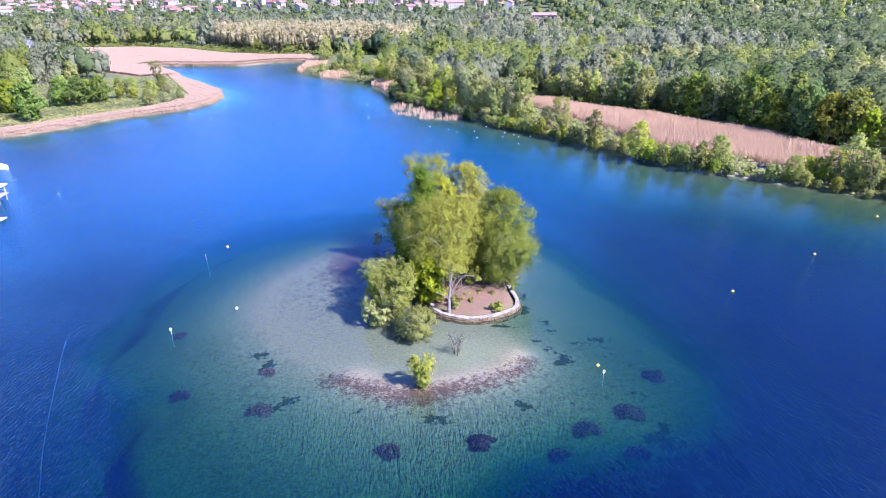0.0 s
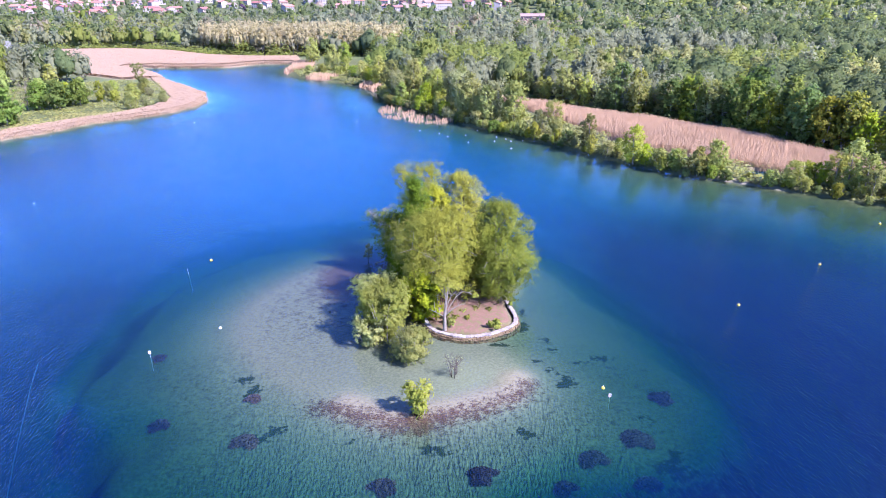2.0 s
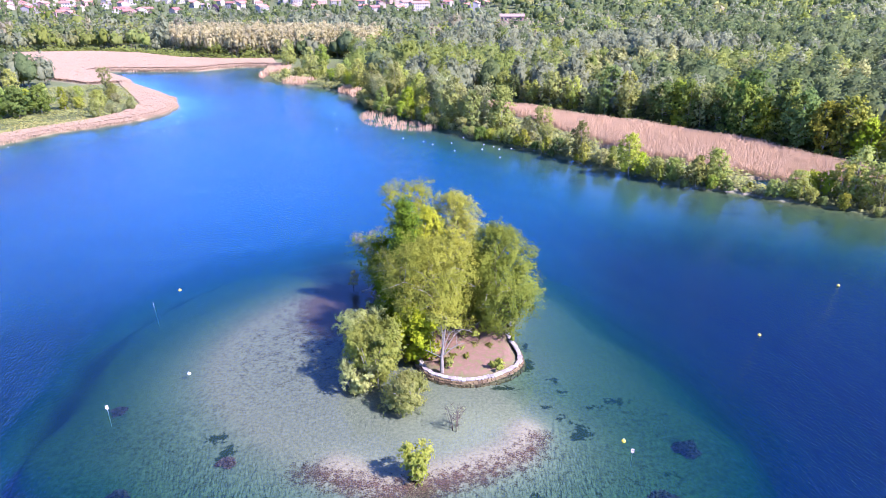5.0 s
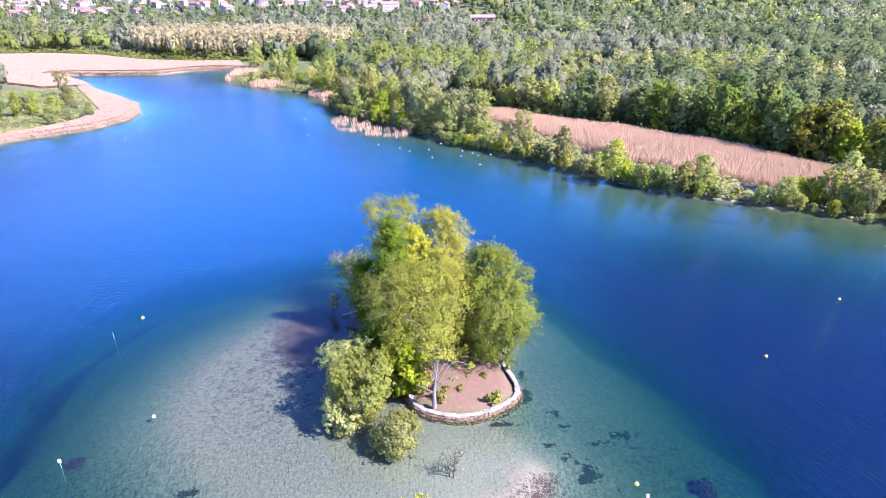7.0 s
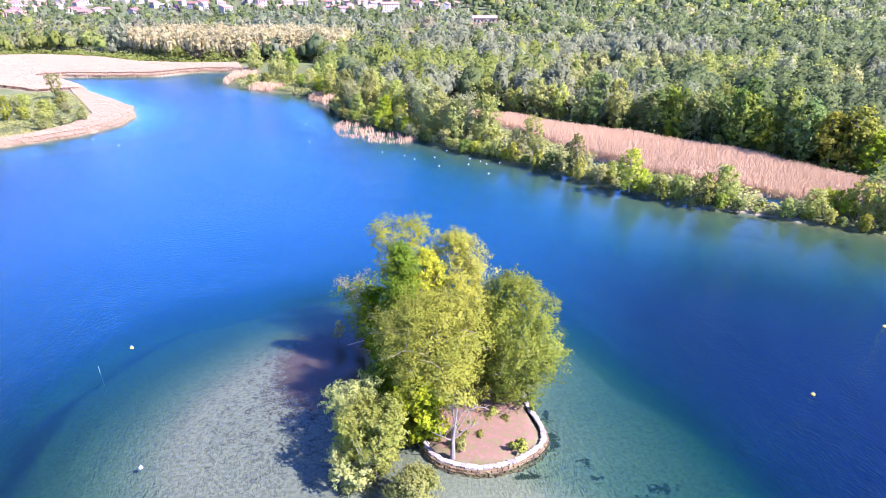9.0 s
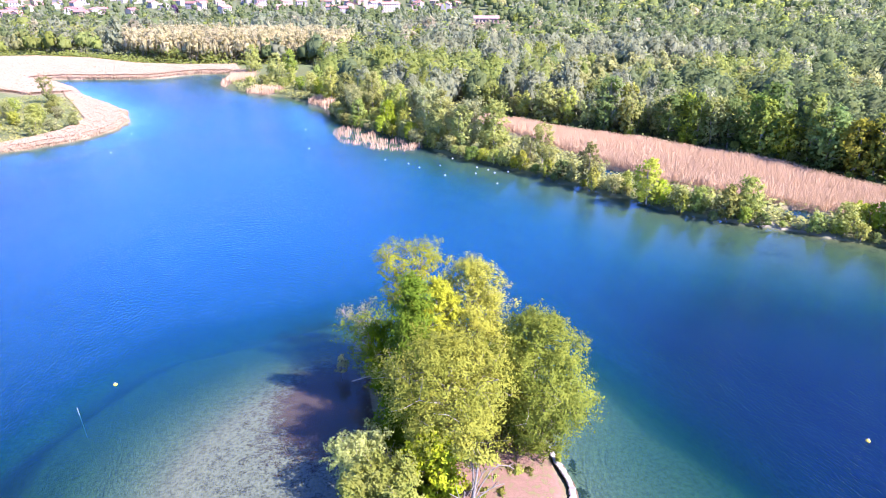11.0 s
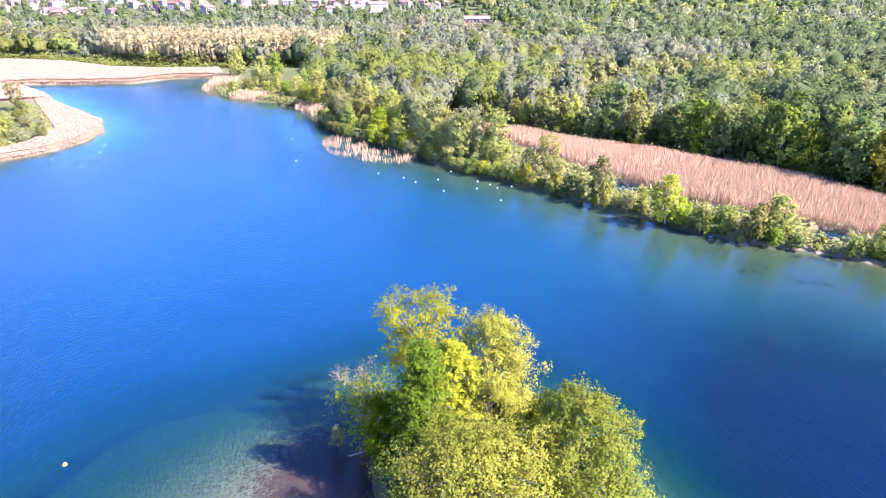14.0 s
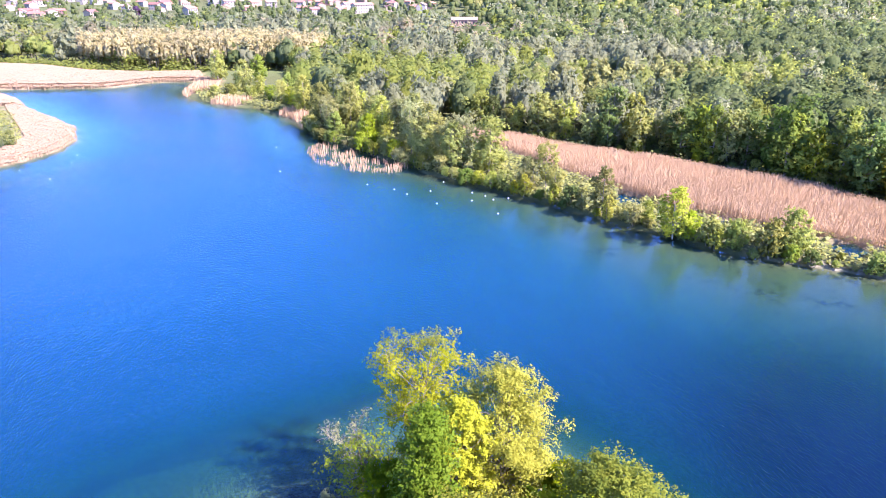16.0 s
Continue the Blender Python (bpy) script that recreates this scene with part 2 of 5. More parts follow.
BARK = surface("bark_grey", (0.20, 0.17, 0.13), (0.34, 0.30, 0.24), 3, 0.9, 0.5)
BARK_PALE = surface("bark_pale", (0.235, 0.20, 0.16), (0.15, 0.125, 0.10), 3, 0.85, 0.4)
# darker copy of BARK, the shade under the crowns put into its colour
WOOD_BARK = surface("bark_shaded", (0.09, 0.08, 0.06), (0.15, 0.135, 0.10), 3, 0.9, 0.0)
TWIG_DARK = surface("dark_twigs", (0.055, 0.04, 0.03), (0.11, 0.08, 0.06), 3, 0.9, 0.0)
TWIG = surface("bare_twigs", (0.20, 0.15, 0.11), (0.33, 0.27, 0.21), 3, 0.9, 0.0)
L_OLIVE = leaf("leaf_olive", (0.165, 0.182, 0.025), (0.240, 0.250, 0.035), (0.138, 0.162, 0.020), 0.32)
L_FRESH = leaf("leaf_fresh", (0.162, 0.226, 0.020), (0.250, 0.298, 0.030), (0.138, 0.202, 0.018), 0.32)
L_BANK = leaf("leaf_bank", (0.235, 0.300, 0.055), (0.320, 0.375, 0.080), (0.205, 0.272, 0.048), 0.5, spread=0.3)
L_SEDGE = leaf("leaf_sedge", (0.245, 0.268, 0.064), (0.325, 0.335, 0.090), (0.212, 0.242, 0.054), 0.5, spread=0.3)
L_GOLD = leaf("leaf_gold", (0.255, 0.272, 0.038), (0.335, 0.345, 0.055), (0.225, 0.250, 0.032), 0.32)
L_DARK = leaf("leaf_dark", (0.132, 0.190, 0.017), (0.204, 0.245, 0.024), (0.144, 0.205, 0.018), 0.38)
L_DEEP = leaf("leaf_deep_green", (0.085, 0.142, 0.010), (0.140, 0.192, 0.015), (0.095, 0.155, 0.011), 0.35)
L_WILLOW = leaf("leaf_willow", (0.300, 0.328, 0.098), (0.395, 0.415, 0.138), (0.258, 0.302, 0.080), 0.5)
L_BARE = leaf("leaf_budding", (0.285, 0.30, 0.115), (0.36, 0.365, 0.15), (0.25, 0.28, 0.095), 0.5)
L_EDGE = leaf("leaf_edge", (0.120, 0.178, 0.048), (0.180, 0.235, 0.066), (0.112, 0.170, 0.046), 0.5)
F_GREEN = leaf("wood_green", (0.190, 0.230, 0.062), (0.228, 0.264, 0.076), (0.182, 0.225, 0.058), 0.55, True, 0.16, True)
# willow grey-green, with extra blue in the colour for distance haze
F_GREY = leaf("wood_grey_green_haze", (0.222, 0.242, 0.146), (0.248, 0.268, 0.164), (0.212, 0.234, 0.138), 0.55, True, 0.12, True)
F_PALE = leaf("wood_pale", (0.295, 0.268, 0.175), (0.340, 0.305, 0.200), (0.280, 0.265, 0.160), 0.55, True, 0.12, True)
F_OLIVE = leaf("wood_olive", (0.262, 0.270, 0.105), (0.300, 0.305, 0.125), (0.255, 0.268, 0.105), 0.55, True, 0.08, True)
F_DARK = leaf("wood_dark", (0.108, 0.142, 0.058), (0.136, 0.172, 0.070), (0.106, 0.142, 0.058), 0.5, True, 0.16, True)
F_LIME = leaf("wood_lime", (0.262, 0.305, 0.068), (0.305, 0.340, 0.080), (0.250, 0.300, 0.066), 0.55, True, 0.14, True)
F_PLANT = leaf("poplar_budding", (0.41, 0.365, 0.20), (0.45, 0.40, 0.23), (0.36, 0.335, 0.165), 0.5, True, 0.1, True)
REED = leaf("dry_reed", (0.43, 0.290, 0.175), (0.49, 0.340, 0.212), (0.45, 0.308, 0.188), 0.25, True, 0.12)
REED_PALE = leaf("pale_dry_reed", (0.330, 0.236, 0.150), (0.362, 0.262, 0.170), (0.342, 0.247, 0.158), 0.25, True, 0.08)
GRASS = leaf("bank_grass", (0.25, 0.25, 0.085), (0.31, 0.295, 0.11), (0.20, 0.215, 0.065), 0.3, True, 0.15)
SHRUB = leaf("shrub_green", (0.172, 0.190, 0.066), (0.222, 0.236, 0.084), (0.150, 0.172, 0.056), 0.3, True, 0.3)
WHITE = surface("white_paint", (0.62, 0.62, 0.60), (0.52, 0.52, 0.50), 2, 0.5, 0.05)
YELLOW = surface("yellow_plastic", (0.80, 0.55, 0.05), (0.72, 0.48, 0.04), 6, 0.45, 0.05)
RED = surface("red_paint", (0.60, 0.07, 0.05), (0.50, 0.06, 0.04), 6, 0.5, 0.05)
STEEL = surface("galvanised_steel", (0.55, 0.56, 0.57), (0.45, 0.46, 0.47), 8, 0.4, 0.05, 0.6)
WOOD = surface("weathered_wood", (0.38, 0.31, 0.24), (0.27, 0.22, 0.17), 4, 0.85, 0.3)
STONE = surface("pale_stone", (0.35, 0.305, 0.265), (0.19, 0.16, 0.135), 2.5, 0.9, 0.5, vary=0.22)
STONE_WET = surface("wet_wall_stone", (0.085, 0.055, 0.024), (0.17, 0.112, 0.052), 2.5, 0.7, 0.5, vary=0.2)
WEED = leaf("brown_waterweed", (0.04, 0.02, 0.02), (0.24, 0.13, 0.12), (0.03, 0.02, 0.018), 0.1)
WALL_W = surface("render_white", (0.33, 0.295, 0.27), (0.26, 0.235, 0.215), 0.6, 0.9, 0.1, vary=0.12)
WALL_C = surface("render_cream", (0.36, 0.29, 0.22), (0.30, 0.245, 0.19), 0.6, 0.9, 0.1, vary=0.12)
WALL_P = surface("render_pink", (0.34, 0.21, 0.175), (0.29, 0.18, 0.15), 0.6, 0.9, 0.1, vary=0.12)
ROOF = surface("clay_tiles", (0.36, 0.155, 0.11), (0.27, 0.12, 0.09), 0.9, 0.85, 0.3, vary=0.25)
ROOF_G = surface("brown_tiles", (0.27, 0.17, 0.13), (0.36, 0.26, 0.21), 0.9, 0.85, 0.3, vary=0.2)
PANE = surface("dark_window", (0.03, 0.035, 0.045), (0.05, 0.055, 0.065), 1, 0.15, 0)
BRICK = surface("brick_facade", (0.45, 0.19, 0.13), (0.36, 0.15, 0.11), 0.8, 0.9, 0.2)
ROADM = surface("worn_asphalt", (0.20, 0.19, 0.18), (0.28, 0.27, 0.26), 0.5, 0.9, 0.2)
WATER = water_material()
GROUND = ground_material()


# ---- mesh helpers ----
def obj(name, mesh, material, parent=None):
    mesh.materials.append(material)
    ob = new(name, mesh)
    if parent is not None:
        ob.parent = parent
    return ob


def part(name, bm, material, parent, label=""):
    """Links a bmesh as one mesh object under a thing or a part."""
    me = bpy.data.meshes.new(name)
    bm.to_mesh(me)
    bm.free()
    ob = obj(name, me, material, parent)
    return tagged(ob, label) if label else ob


def keep_rounding(me, nrm):
    a = me.attributes.new("rounding", "FLOAT_VECTOR", "POINT")
    a.data.foreach_set("vector", np.ascontiguousarray(nrm, dtype=np.float32).ravel())


def quads_mesh(name, q, tints=None, nrm=None):
    """A mesh from an array of quads (n, 4, 3); tints: one number a quad, kept as an attribute."""
    n = len(q)
    me = bpy.data.meshes.new(name)
    me.vertices.add(4 * n)
    me.loops.add(4 * n)
    me.polygons.add(n)
    me.vertices.foreach_set("co", np.ascontiguousarray(q, dtype=np.float32).ravel())
    me.loops.foreach_set("vertex_index", np.arange(4 * n, dtype=np.int32))
    me.polygons.foreach_set("loop_start", np.arange(0, 4 * n, 4, dtype=np.int32))
    me.polygons.foreach_set("loop_total", np.full(n, 4, dtype=np.int32))
    if tints is not None:
        a = me.attributes.new("tint", "FLOAT", "POINT")
        a.data.foreach_set("value", np.repeat(tints, 4).astype(np.float32))
    if nrm is not None:
        keep_rounding(me, np.repeat(nrm, 4, axis=0))
    me.update(calc_edges=True)
    return me


def poly_mesh(name, v, f, tints, nrm):
    """A smooth mesh from places and quads of their numbers; tints: one number a place."""
    me = bpy.data.meshes.new(name)
    me.vertices.add(len(v))
    me.loops.add(f.size)
    me.polygons.add(len(f))
    me.vertices.foreach_set("co", np.ascontiguousarray(v, dtype=np.float32).ravel())
    me.loops.foreach_set("vertex_index", f.astype(np.int32).ravel())
    me.polygons.foreach_set("loop_start", np.arange(0, f.size, 4, dtype=np.int32))
    me.polygons.foreach_set("loop_total", np.full(len(f), 4, dtype=np.int32))
    me.polygons.foreach_set("use_smooth", np.ones(len(f), bool))
    a = me.attributes.new("tint", "FLOAT", "POINT")
    a.data.foreach_set("value", np.asarray(tints, dtype=np.float32))
    keep_rounding(me, nrm)
    me.update(calc_edges=True)
    return me


def ball_quads(n=2):
    """A round ball of six times n by n quads."""
    seen, verts, faces = {}, [], []
    for axis in range(3):
        for s in (-1, 1):
            for i in range(n):
                for j in range(n):
                    q = []
                    for a, c in ((i, j), (i + 1, j), (i + 1, j + 1), (i, j + 1)):
                        p = [0.0, 0.0, 0.0]
                        p[axis], p[(axis + 1) % 3], p[(axis + 2) % 3] = s, 2 * a / n - 1, 2 * c / n - 1
                        key = tuple(round(t, 4) for t in p)
                        if key not in seen:
                            seen[key] = len(verts)
                            verts.append(unit(np.array(p)))
                        q.append(seen[key])
                    faces.append(q if s > 0 else q[::-1])
    return np.array(verts), np.array(faces)


def unit(v):
    return v / np.maximum(np.linalg.norm(v, axis=-1, keepdims=True), 1e-9)


def leaf_quads(c, nrm, size, rng, longer=1.5, wild=0.42):
    """Rhombic leaves or leaf clumps at c, facing about nrm."""
    n = unit(nrm + rng.normal(0, wild, c.shape))
    u = unit(np.cross(n, rng.normal(0, 1, c.shape)))
    v = np.cross(n, u)
    s = (size * rng.uniform(0.6, 1.35, (len(c), 1)))
    u, v = u * s * 0.5 * longer, v * s * 0.5
    return np.stack([c - u, c - v * 1.0 + u * 0.15, c + u, c + v + u * 0.15], 1)


def cloud(blobs, n, rng, shell=0.55, ragged=(0.7, 1.38)):
    """Points and outward ways in the outer shell of blobs (x, y, z, r, squash)."""
    b = np.array(blobs)
    w = b[:, 3] ** 2
    pick = rng.choice(len(b), n, p=w / w.sum())
    d = unit(rng.normal(0, 1, (n, 3)))
    d[:, 2] = np.where(d[:, 2] < -0.3, -d[:, 2] * 0.6, d[:, 2])
    r = b[pick, 3] * (shell + (1 - shell) * rng.uniform(0, 1, n) ** 0.6) * rng.triangular(ragged[0], 1.0, ragged[1], n)
    c = b[pick, :3] + d * r[:, None] * np.stack([np.ones(n), np.ones(n), b[pick, 4]], 1)
    return c, unit(d + (0, 0, 0.35))


def spray_ways(blobs, rng, rays):
    return unit(rng.normal(0, 1, (len(blobs), rays, 3)) + (0, 0, 0.6))


def sprays(blobs, ways, n, rng, h):
    """Leaves along fine upward twigs that fan out from each blob's middle."""
    b = np.array(blobs)
    w = b[:, 3] ** 2
    pick = rng.choice(len(b), n, p=w / w.sum())
    d = ways[pick, rng.integers(0, ways.shape[1], n)]
    r = b[pick, 3:4]
    c = b[pick, :3] + d * r * rng.uniform(0.05, 1.0, (n, 1)) ** 0.6 * 1.35 + rng.normal(0, 0.13, (n, 3)) * r
    c[:, 2] = np.maximum(c[:, 2], 0.05)
    return c, unit(0.55 * d + 0.75 * unit(c - (0, 0, h * 0.42)) + (0, 0, 0.3))


def tube(bm, path, radii, sides=6):
    """A tapered round limb along a path."""
    rings = []
    for k, (p, r) in enumerate(zip(path, radii)):
        p = Vector(p)
        a = Vector(path[min(k + 1, len(path) - 1)]) - Vector(path[max(k - 1, 0)])
        a.normalize()
        u = a.orthogonal().normalized()
        v = a.cross(u)
        rings.append([bm.verts.new(p + (u * math.cos(t) + v * math.sin(t)) * r) for t in (math.tau * i / sides for i in range(sides))])
    for a, b in zip(rings, rings[1:]):
        for i in range(sides):
            bm.faces.new((a[i], a[(i + 1) % sides], b[(i + 1) % sides], b[i]))
    bm.faces.new(rings[-1])
    bm.faces.new(list(reversed(rings[0])))


def limb_path(a, b, rng, bend=0.12, steps=5):
    a, b = np.array(a, float), np.array(b, float)
    side = rng.normal(0, 1, 3) * np.linalg.norm(b - a) * bend
    return [tuple(a + (b - a) * t + side * math.sin(math.pi * t) + (0, 0, np.linalg.norm(b - a) * 0.10 * math.sin(math.pi * t))) for t in np.linspace(0, 1, steps)]


PROFILE = {
    "round": lambda f: math.sqrt(max(0.06, 1 - (2 * f - 0.85) ** 2 * 0.82)),
    "column": lambda f: 0.9 if f < 0.55 else 0.9 - 0.65 * ((f - 0.55) / 0.45) ** 1.4,
    "vase": lambda f: 0.42 + 0.58 * math.sin(min(1.0, f * 1.15) * math.pi * 0.62),
}


def crown_blobs(h, r, z0, n, rng, shape, ball=0.36):
    out = []
    for k in range(n):
        f = (k + rng.uniform(0, 1)) / n
        pr = PROFILE[shape](f)
        a, d = k * 2.4 + rng.uniform(-0.5, 0.5), math.sqrt(rng.uniform(0.05, 1)) * pr * r * 0.78
        br = r * ball * rng.triangular(0.45, 0.8, 1.6) * (0.55 + 0.45 * pr)
        out.append((d * math.cos(a), d * math.sin(a), min(z0 + (h - z0) * f, h - br * 0.8), br, rng.uniform(0.75, 1.05)))
    return out


def tree(name, label, h, r, z0, leaves, size, mat, seed, shape="round", blobs=22, bark=None, stem=None, category="tree", group="", ball=0.36,
         stems=1, limbs=14, shell=0.5, place=None, twigs=0):
    """A tree or shrub: an Empty at its foot, a trunk with limbs, and a crown of many leaves in uneven clumps."""
    rng = np.random.default_rng(seed)
    top = tagged(new(name), label, category, group)
    bl = crown_blobs(h, r, z0, blobs, rng, shape, ball)
    bm = bmesh.new()
    rad = stem or h * 0.018
    lean = rng.normal(0, 0.03 * h, 2)
    for s in range(stems):
        a = s * 2.4 + rng.uniform(0, 6)
        foot = np.array((0.25 * r * math.cos(a), 0.25 * r * math.sin(a), -0.35)) * (1 if stems > 1 else (0, 0, 1))
        tip = np.array((lean[0], lean[1], h * 0.86)) + (foot * (3.2, 3.2, 0) if stems > 1 else 0)
        path = limb_path(foot, tip, rng, 0.04, 7)
        tube(bm, path, np.linspace(rad, rad * 0.16, 7) / math.sqrt(stems), 8)
    ways = spray_ways(bl, rng, 13)
    order = sorted(range(len(bl)), key=lambda k: -bl[k][3])[:limbs]
    for k in order:
        b = bl[k]
        t = max(0.16, min(0.8, (b[2] - 0.45 * math.hypot(b[0], b[1])) / (h * 0.86)))
        start = np.array((lean[0] * t, lean[1] * t, h * 0.86 * t))
        path = limb_path(start, b[:3], rng, 0.10, 5)
        tube(bm, path, np.linspace(rad * 0.5 * (1.1 - t), rad * 0.10, 5), 5)
        for j in range(twigs):
            d = ways[k, j] * b[3] * 1.3
            tube(bm, limb_path(b[:3], np.array(b[:3]) + d, rng, 0.1, 3), (max(rad * 0.10, 0.016), max(rad * 0.07, 0.012), 0.006), 3)
    trunk = part("trunk", bm, bark or BARK, top)
    c, nrm = sprays(bl, ways, leaves, rng, h)
    crown = obj("crown", quads_mesh("crown", leaf_quads(c, nrm, size, rng, 1.7, 0.7), None, nrm), mat, top)
    if place:
        top.matrix_basis = pose(*place)
    return top


# ---- the lie of the land ----
def smooth_loop(pts, times=2):
    p = np.array(pts, float)
    for _ in range(times):
        q = np.roll(p, -1, 0)
        p = np.stack([p * 0.75 + q * 0.25, p * 0.25 + q * 0.75], 1).reshape(-1, 2)
    return p


def line_dist(x, y, p, closed=True):
    """Distance of the places to a line through p."""
    best = np.full(np.shape(x), 1e9)
    q = np.roll(p, -1, 0) if closed else p[1:]
    for (ax, ay), (bx, by) in zip(p, q):
        dx, dy = bx - ax, by - ay
        t = np.clip(((x - ax) * dx + (y - ay) * dy) / (dx * dx + dy * dy + 1e-12), 0, 1)
        best = np.minimum(best, np.hypot(x - ax - t * dx, y - ay - t * dy))
    return best


def inside(x, y, p):
    c = np.zeros(np.shape(x), bool)
    for (ax, ay), (bx, by) in zip(p, np.roll(p, -1, 0)):
        c ^= ((ay > y) != (by > y)) & (x < (bx - ax) * (y - ay) / (by - ay + 1e-12) + ax)
    return c


def depth_in(x, y, p):
    """Signed distance to a loop, positive inside."""
    return np.where(inside(x, y, p), 1, -1) * line_dist(x, y, p)


def wobble(x, y, s):
    return (np.sin(x / s + 1.3 * np.sin(y / s * 0.7)) + np.sin(y / s * 1.31 + 1.1 * np.sin(x / s * 0.9 + 2)) + 0.5 * np.sin((x + y) / s * 2.3 + 1)) / 2.5


LAKE = smooth_loop([(150, 60), (105, 92), (82, 107.5), (71, 116), (61, 122.3), (49.5, 130), (38, 144.5), (31, 153.5), (24, 161), (15.5, 170.3), (6.5, 181), (0, 192),
                    (-10, 204), (-17, 213), (-21, 233), (-31, 248), (-46, 263.5), (-57, 269), (-71, 290), (-69, 316), (-84, 321), (-93, 315), (-100, 307), (-118, 306.5), (-140, 309),
                    (-150, 304), (-134, 297), (-105, 257), (-90, 242), (-80, 225), (-77.5, 209), (-82, 196.5), (-91, 187.5), (-99, 181), (-104, 170), (-110, 162), (-118, 156),
                    (-160, 130), (-220, 60), (-220, -120), (180, -120)])
SHELF = smooth_loop([(-33.4, 54), (-35, 62), (-36, 72), (-33.5, 82), (-27, 92), (-15, 99), (0, 104), (12, 100), (19, 93), (23.2, 83), (26.5, 75), (29.4, 67.5), (31.2, 59), (31.6, 51.5), (29, 45.5),
                     (24.5, 42), (18, 40.6), (12.6, 39), (8, 35.6), (1, 29), (-9, 26), (-18, 30), (-22.4, 37), (-25.2, 43.5), (-24.6, 46.4), (-29.5, 51)])
SHOAL = smooth_loop([(-19, 76), (-21, 65), (-14, 55), (-3, 49), (4, 48), (11, 51), (12.5, 55), (10, 60), (6, 66), (1, 79), (-9, 86)])
ISLE = smooth_loop([(2.4, 65.4), (2.9, 64.1), (4.1, 63.1), (6.5, 62.4), (8.9, 62.8), (11.2, 64.1), (12.5, 65.5), (12.6, 67), (12.2, 69), (11.9, 71), (13, 76), (12.3, 82), (8.5, 88),
                    (2.5, 90), (-2.5, 87.5), (-4.5, 82), (-2.5, 75), (0.6, 69)], 2)
SPIT = np.array([(-8.2, 50.4), (-3.9, 48.6), (-0.5, 47.3), (2.5, 47.6), (5.2, 48.5), (8.4, 49.7), (11.2, 51.3), (13.2, 53.6)], float)
SANDBAR = np.array([(-5, 50.5), (-1, 48.7), (5, 49.9), (10.5, 52.2), (11.6, 54.6)], float)
FIELD = np.array([(21, 208), (33, 184), (43, 163), (52, 146), (62.5, 136), (74, 127), (92, 112), (104, 108), (98, 126), (85.5, 141.5), (81, 152.5), (71.5, 165.3), (63, 173), (48.8, 186), (32, 203), (22, 212)], float)
BED_W = np.array([(-240, 374), (-182, 378), (-150, 366), (-122, 344), (-98, 337), (-74, 337), (-68, 318), (-84, 320), (-93, 315), (-100, 306.5), (-118, 306), (-140, 308.5), (-150, 304), (-134, 297), (-112, 270), (-128, 262), (-160, 282), (-205, 330)], float)
TIP = np.array([(-134, 298), (-105, 258), (-89, 242), (-79, 225), (-76.5, 209), (-81, 195.5), (-90, 186.5), (-95, 193), (-90, 203), (-90, 218), (-100, 235), (-116, 262)], float)
STRIP = np.array([(-81, 195.5), (-91, 187), (-99, 180.5), (-104, 169.5), (-110, 161.5), (-118, 155.5), (-165, 128), (-170, 136), (-120, 164), (-112, 172), (-104, 184), (-93, 195)], float)
SPITS = [np.array(s, float) for s in ([(-66, 283), (-74, 292), (-71, 319), (-60, 312), (-58, 295)], [(-37, 243.5), (-26, 250), (-20, 238), (-24, 234)], [(-57, 267), (-44, 262.5), (-41, 268), (-52, 273)])]
PONDS = [(45.6, 154.8, 2.5), (69.2, 128.0, 2.1), (57, 140, 1.6)]


def dark_beds(x, y):
    """Patches of dark weed on the shelf, and dark patches along the island wall."""
    out = np.zeros_like(x)
    for px, py, rx, ry in ((-11.4, 47.4, 1.9, 1.0), (-12.6, 46.6, 1.2, 0.7), (17.3, 55.3, 1.1, 1.7), (16.2, 57.0, 1.0, 0.6), (21.6, 60.8, 1.5, 0.8), (19.4, 59.6, 0.9, 0.5), (14.3, 59.0, 1.2, 0.6), (15.4, 57.3, 0.8, 0.7),
                           (-16.7, 55.2, 1.4, 0.9), (-15.2, 53.0, 0.9, 1.2), (12.2, 47.0, 1.6, 0.9), (24.2, 44.2, 1.8, 0.9), (25.4, 45.8, 0.8, 0.8), (3, 44.4, 2.4, 0.8), (13.6, 66.2, 0.8, 2.0), (11.0, 61.9, 1.8, 0.6), (13.8, 70.4, 0.6, 1.4),
                           (16.0, 63.8, 0.6, 1.0), (16.6, 61.8, 0.7, 0.5), (-3.5, 45.8, 1.6, 0.6), (24.0, 50.6, 0.5, 0.5), (16.5, 54.6, 0.6, 0.5)):
        out = np.maximum(out, 0.78 * np.exp(-((x - px) / rx) ** 2 - ((y - py) / ry) ** 2))
    return out


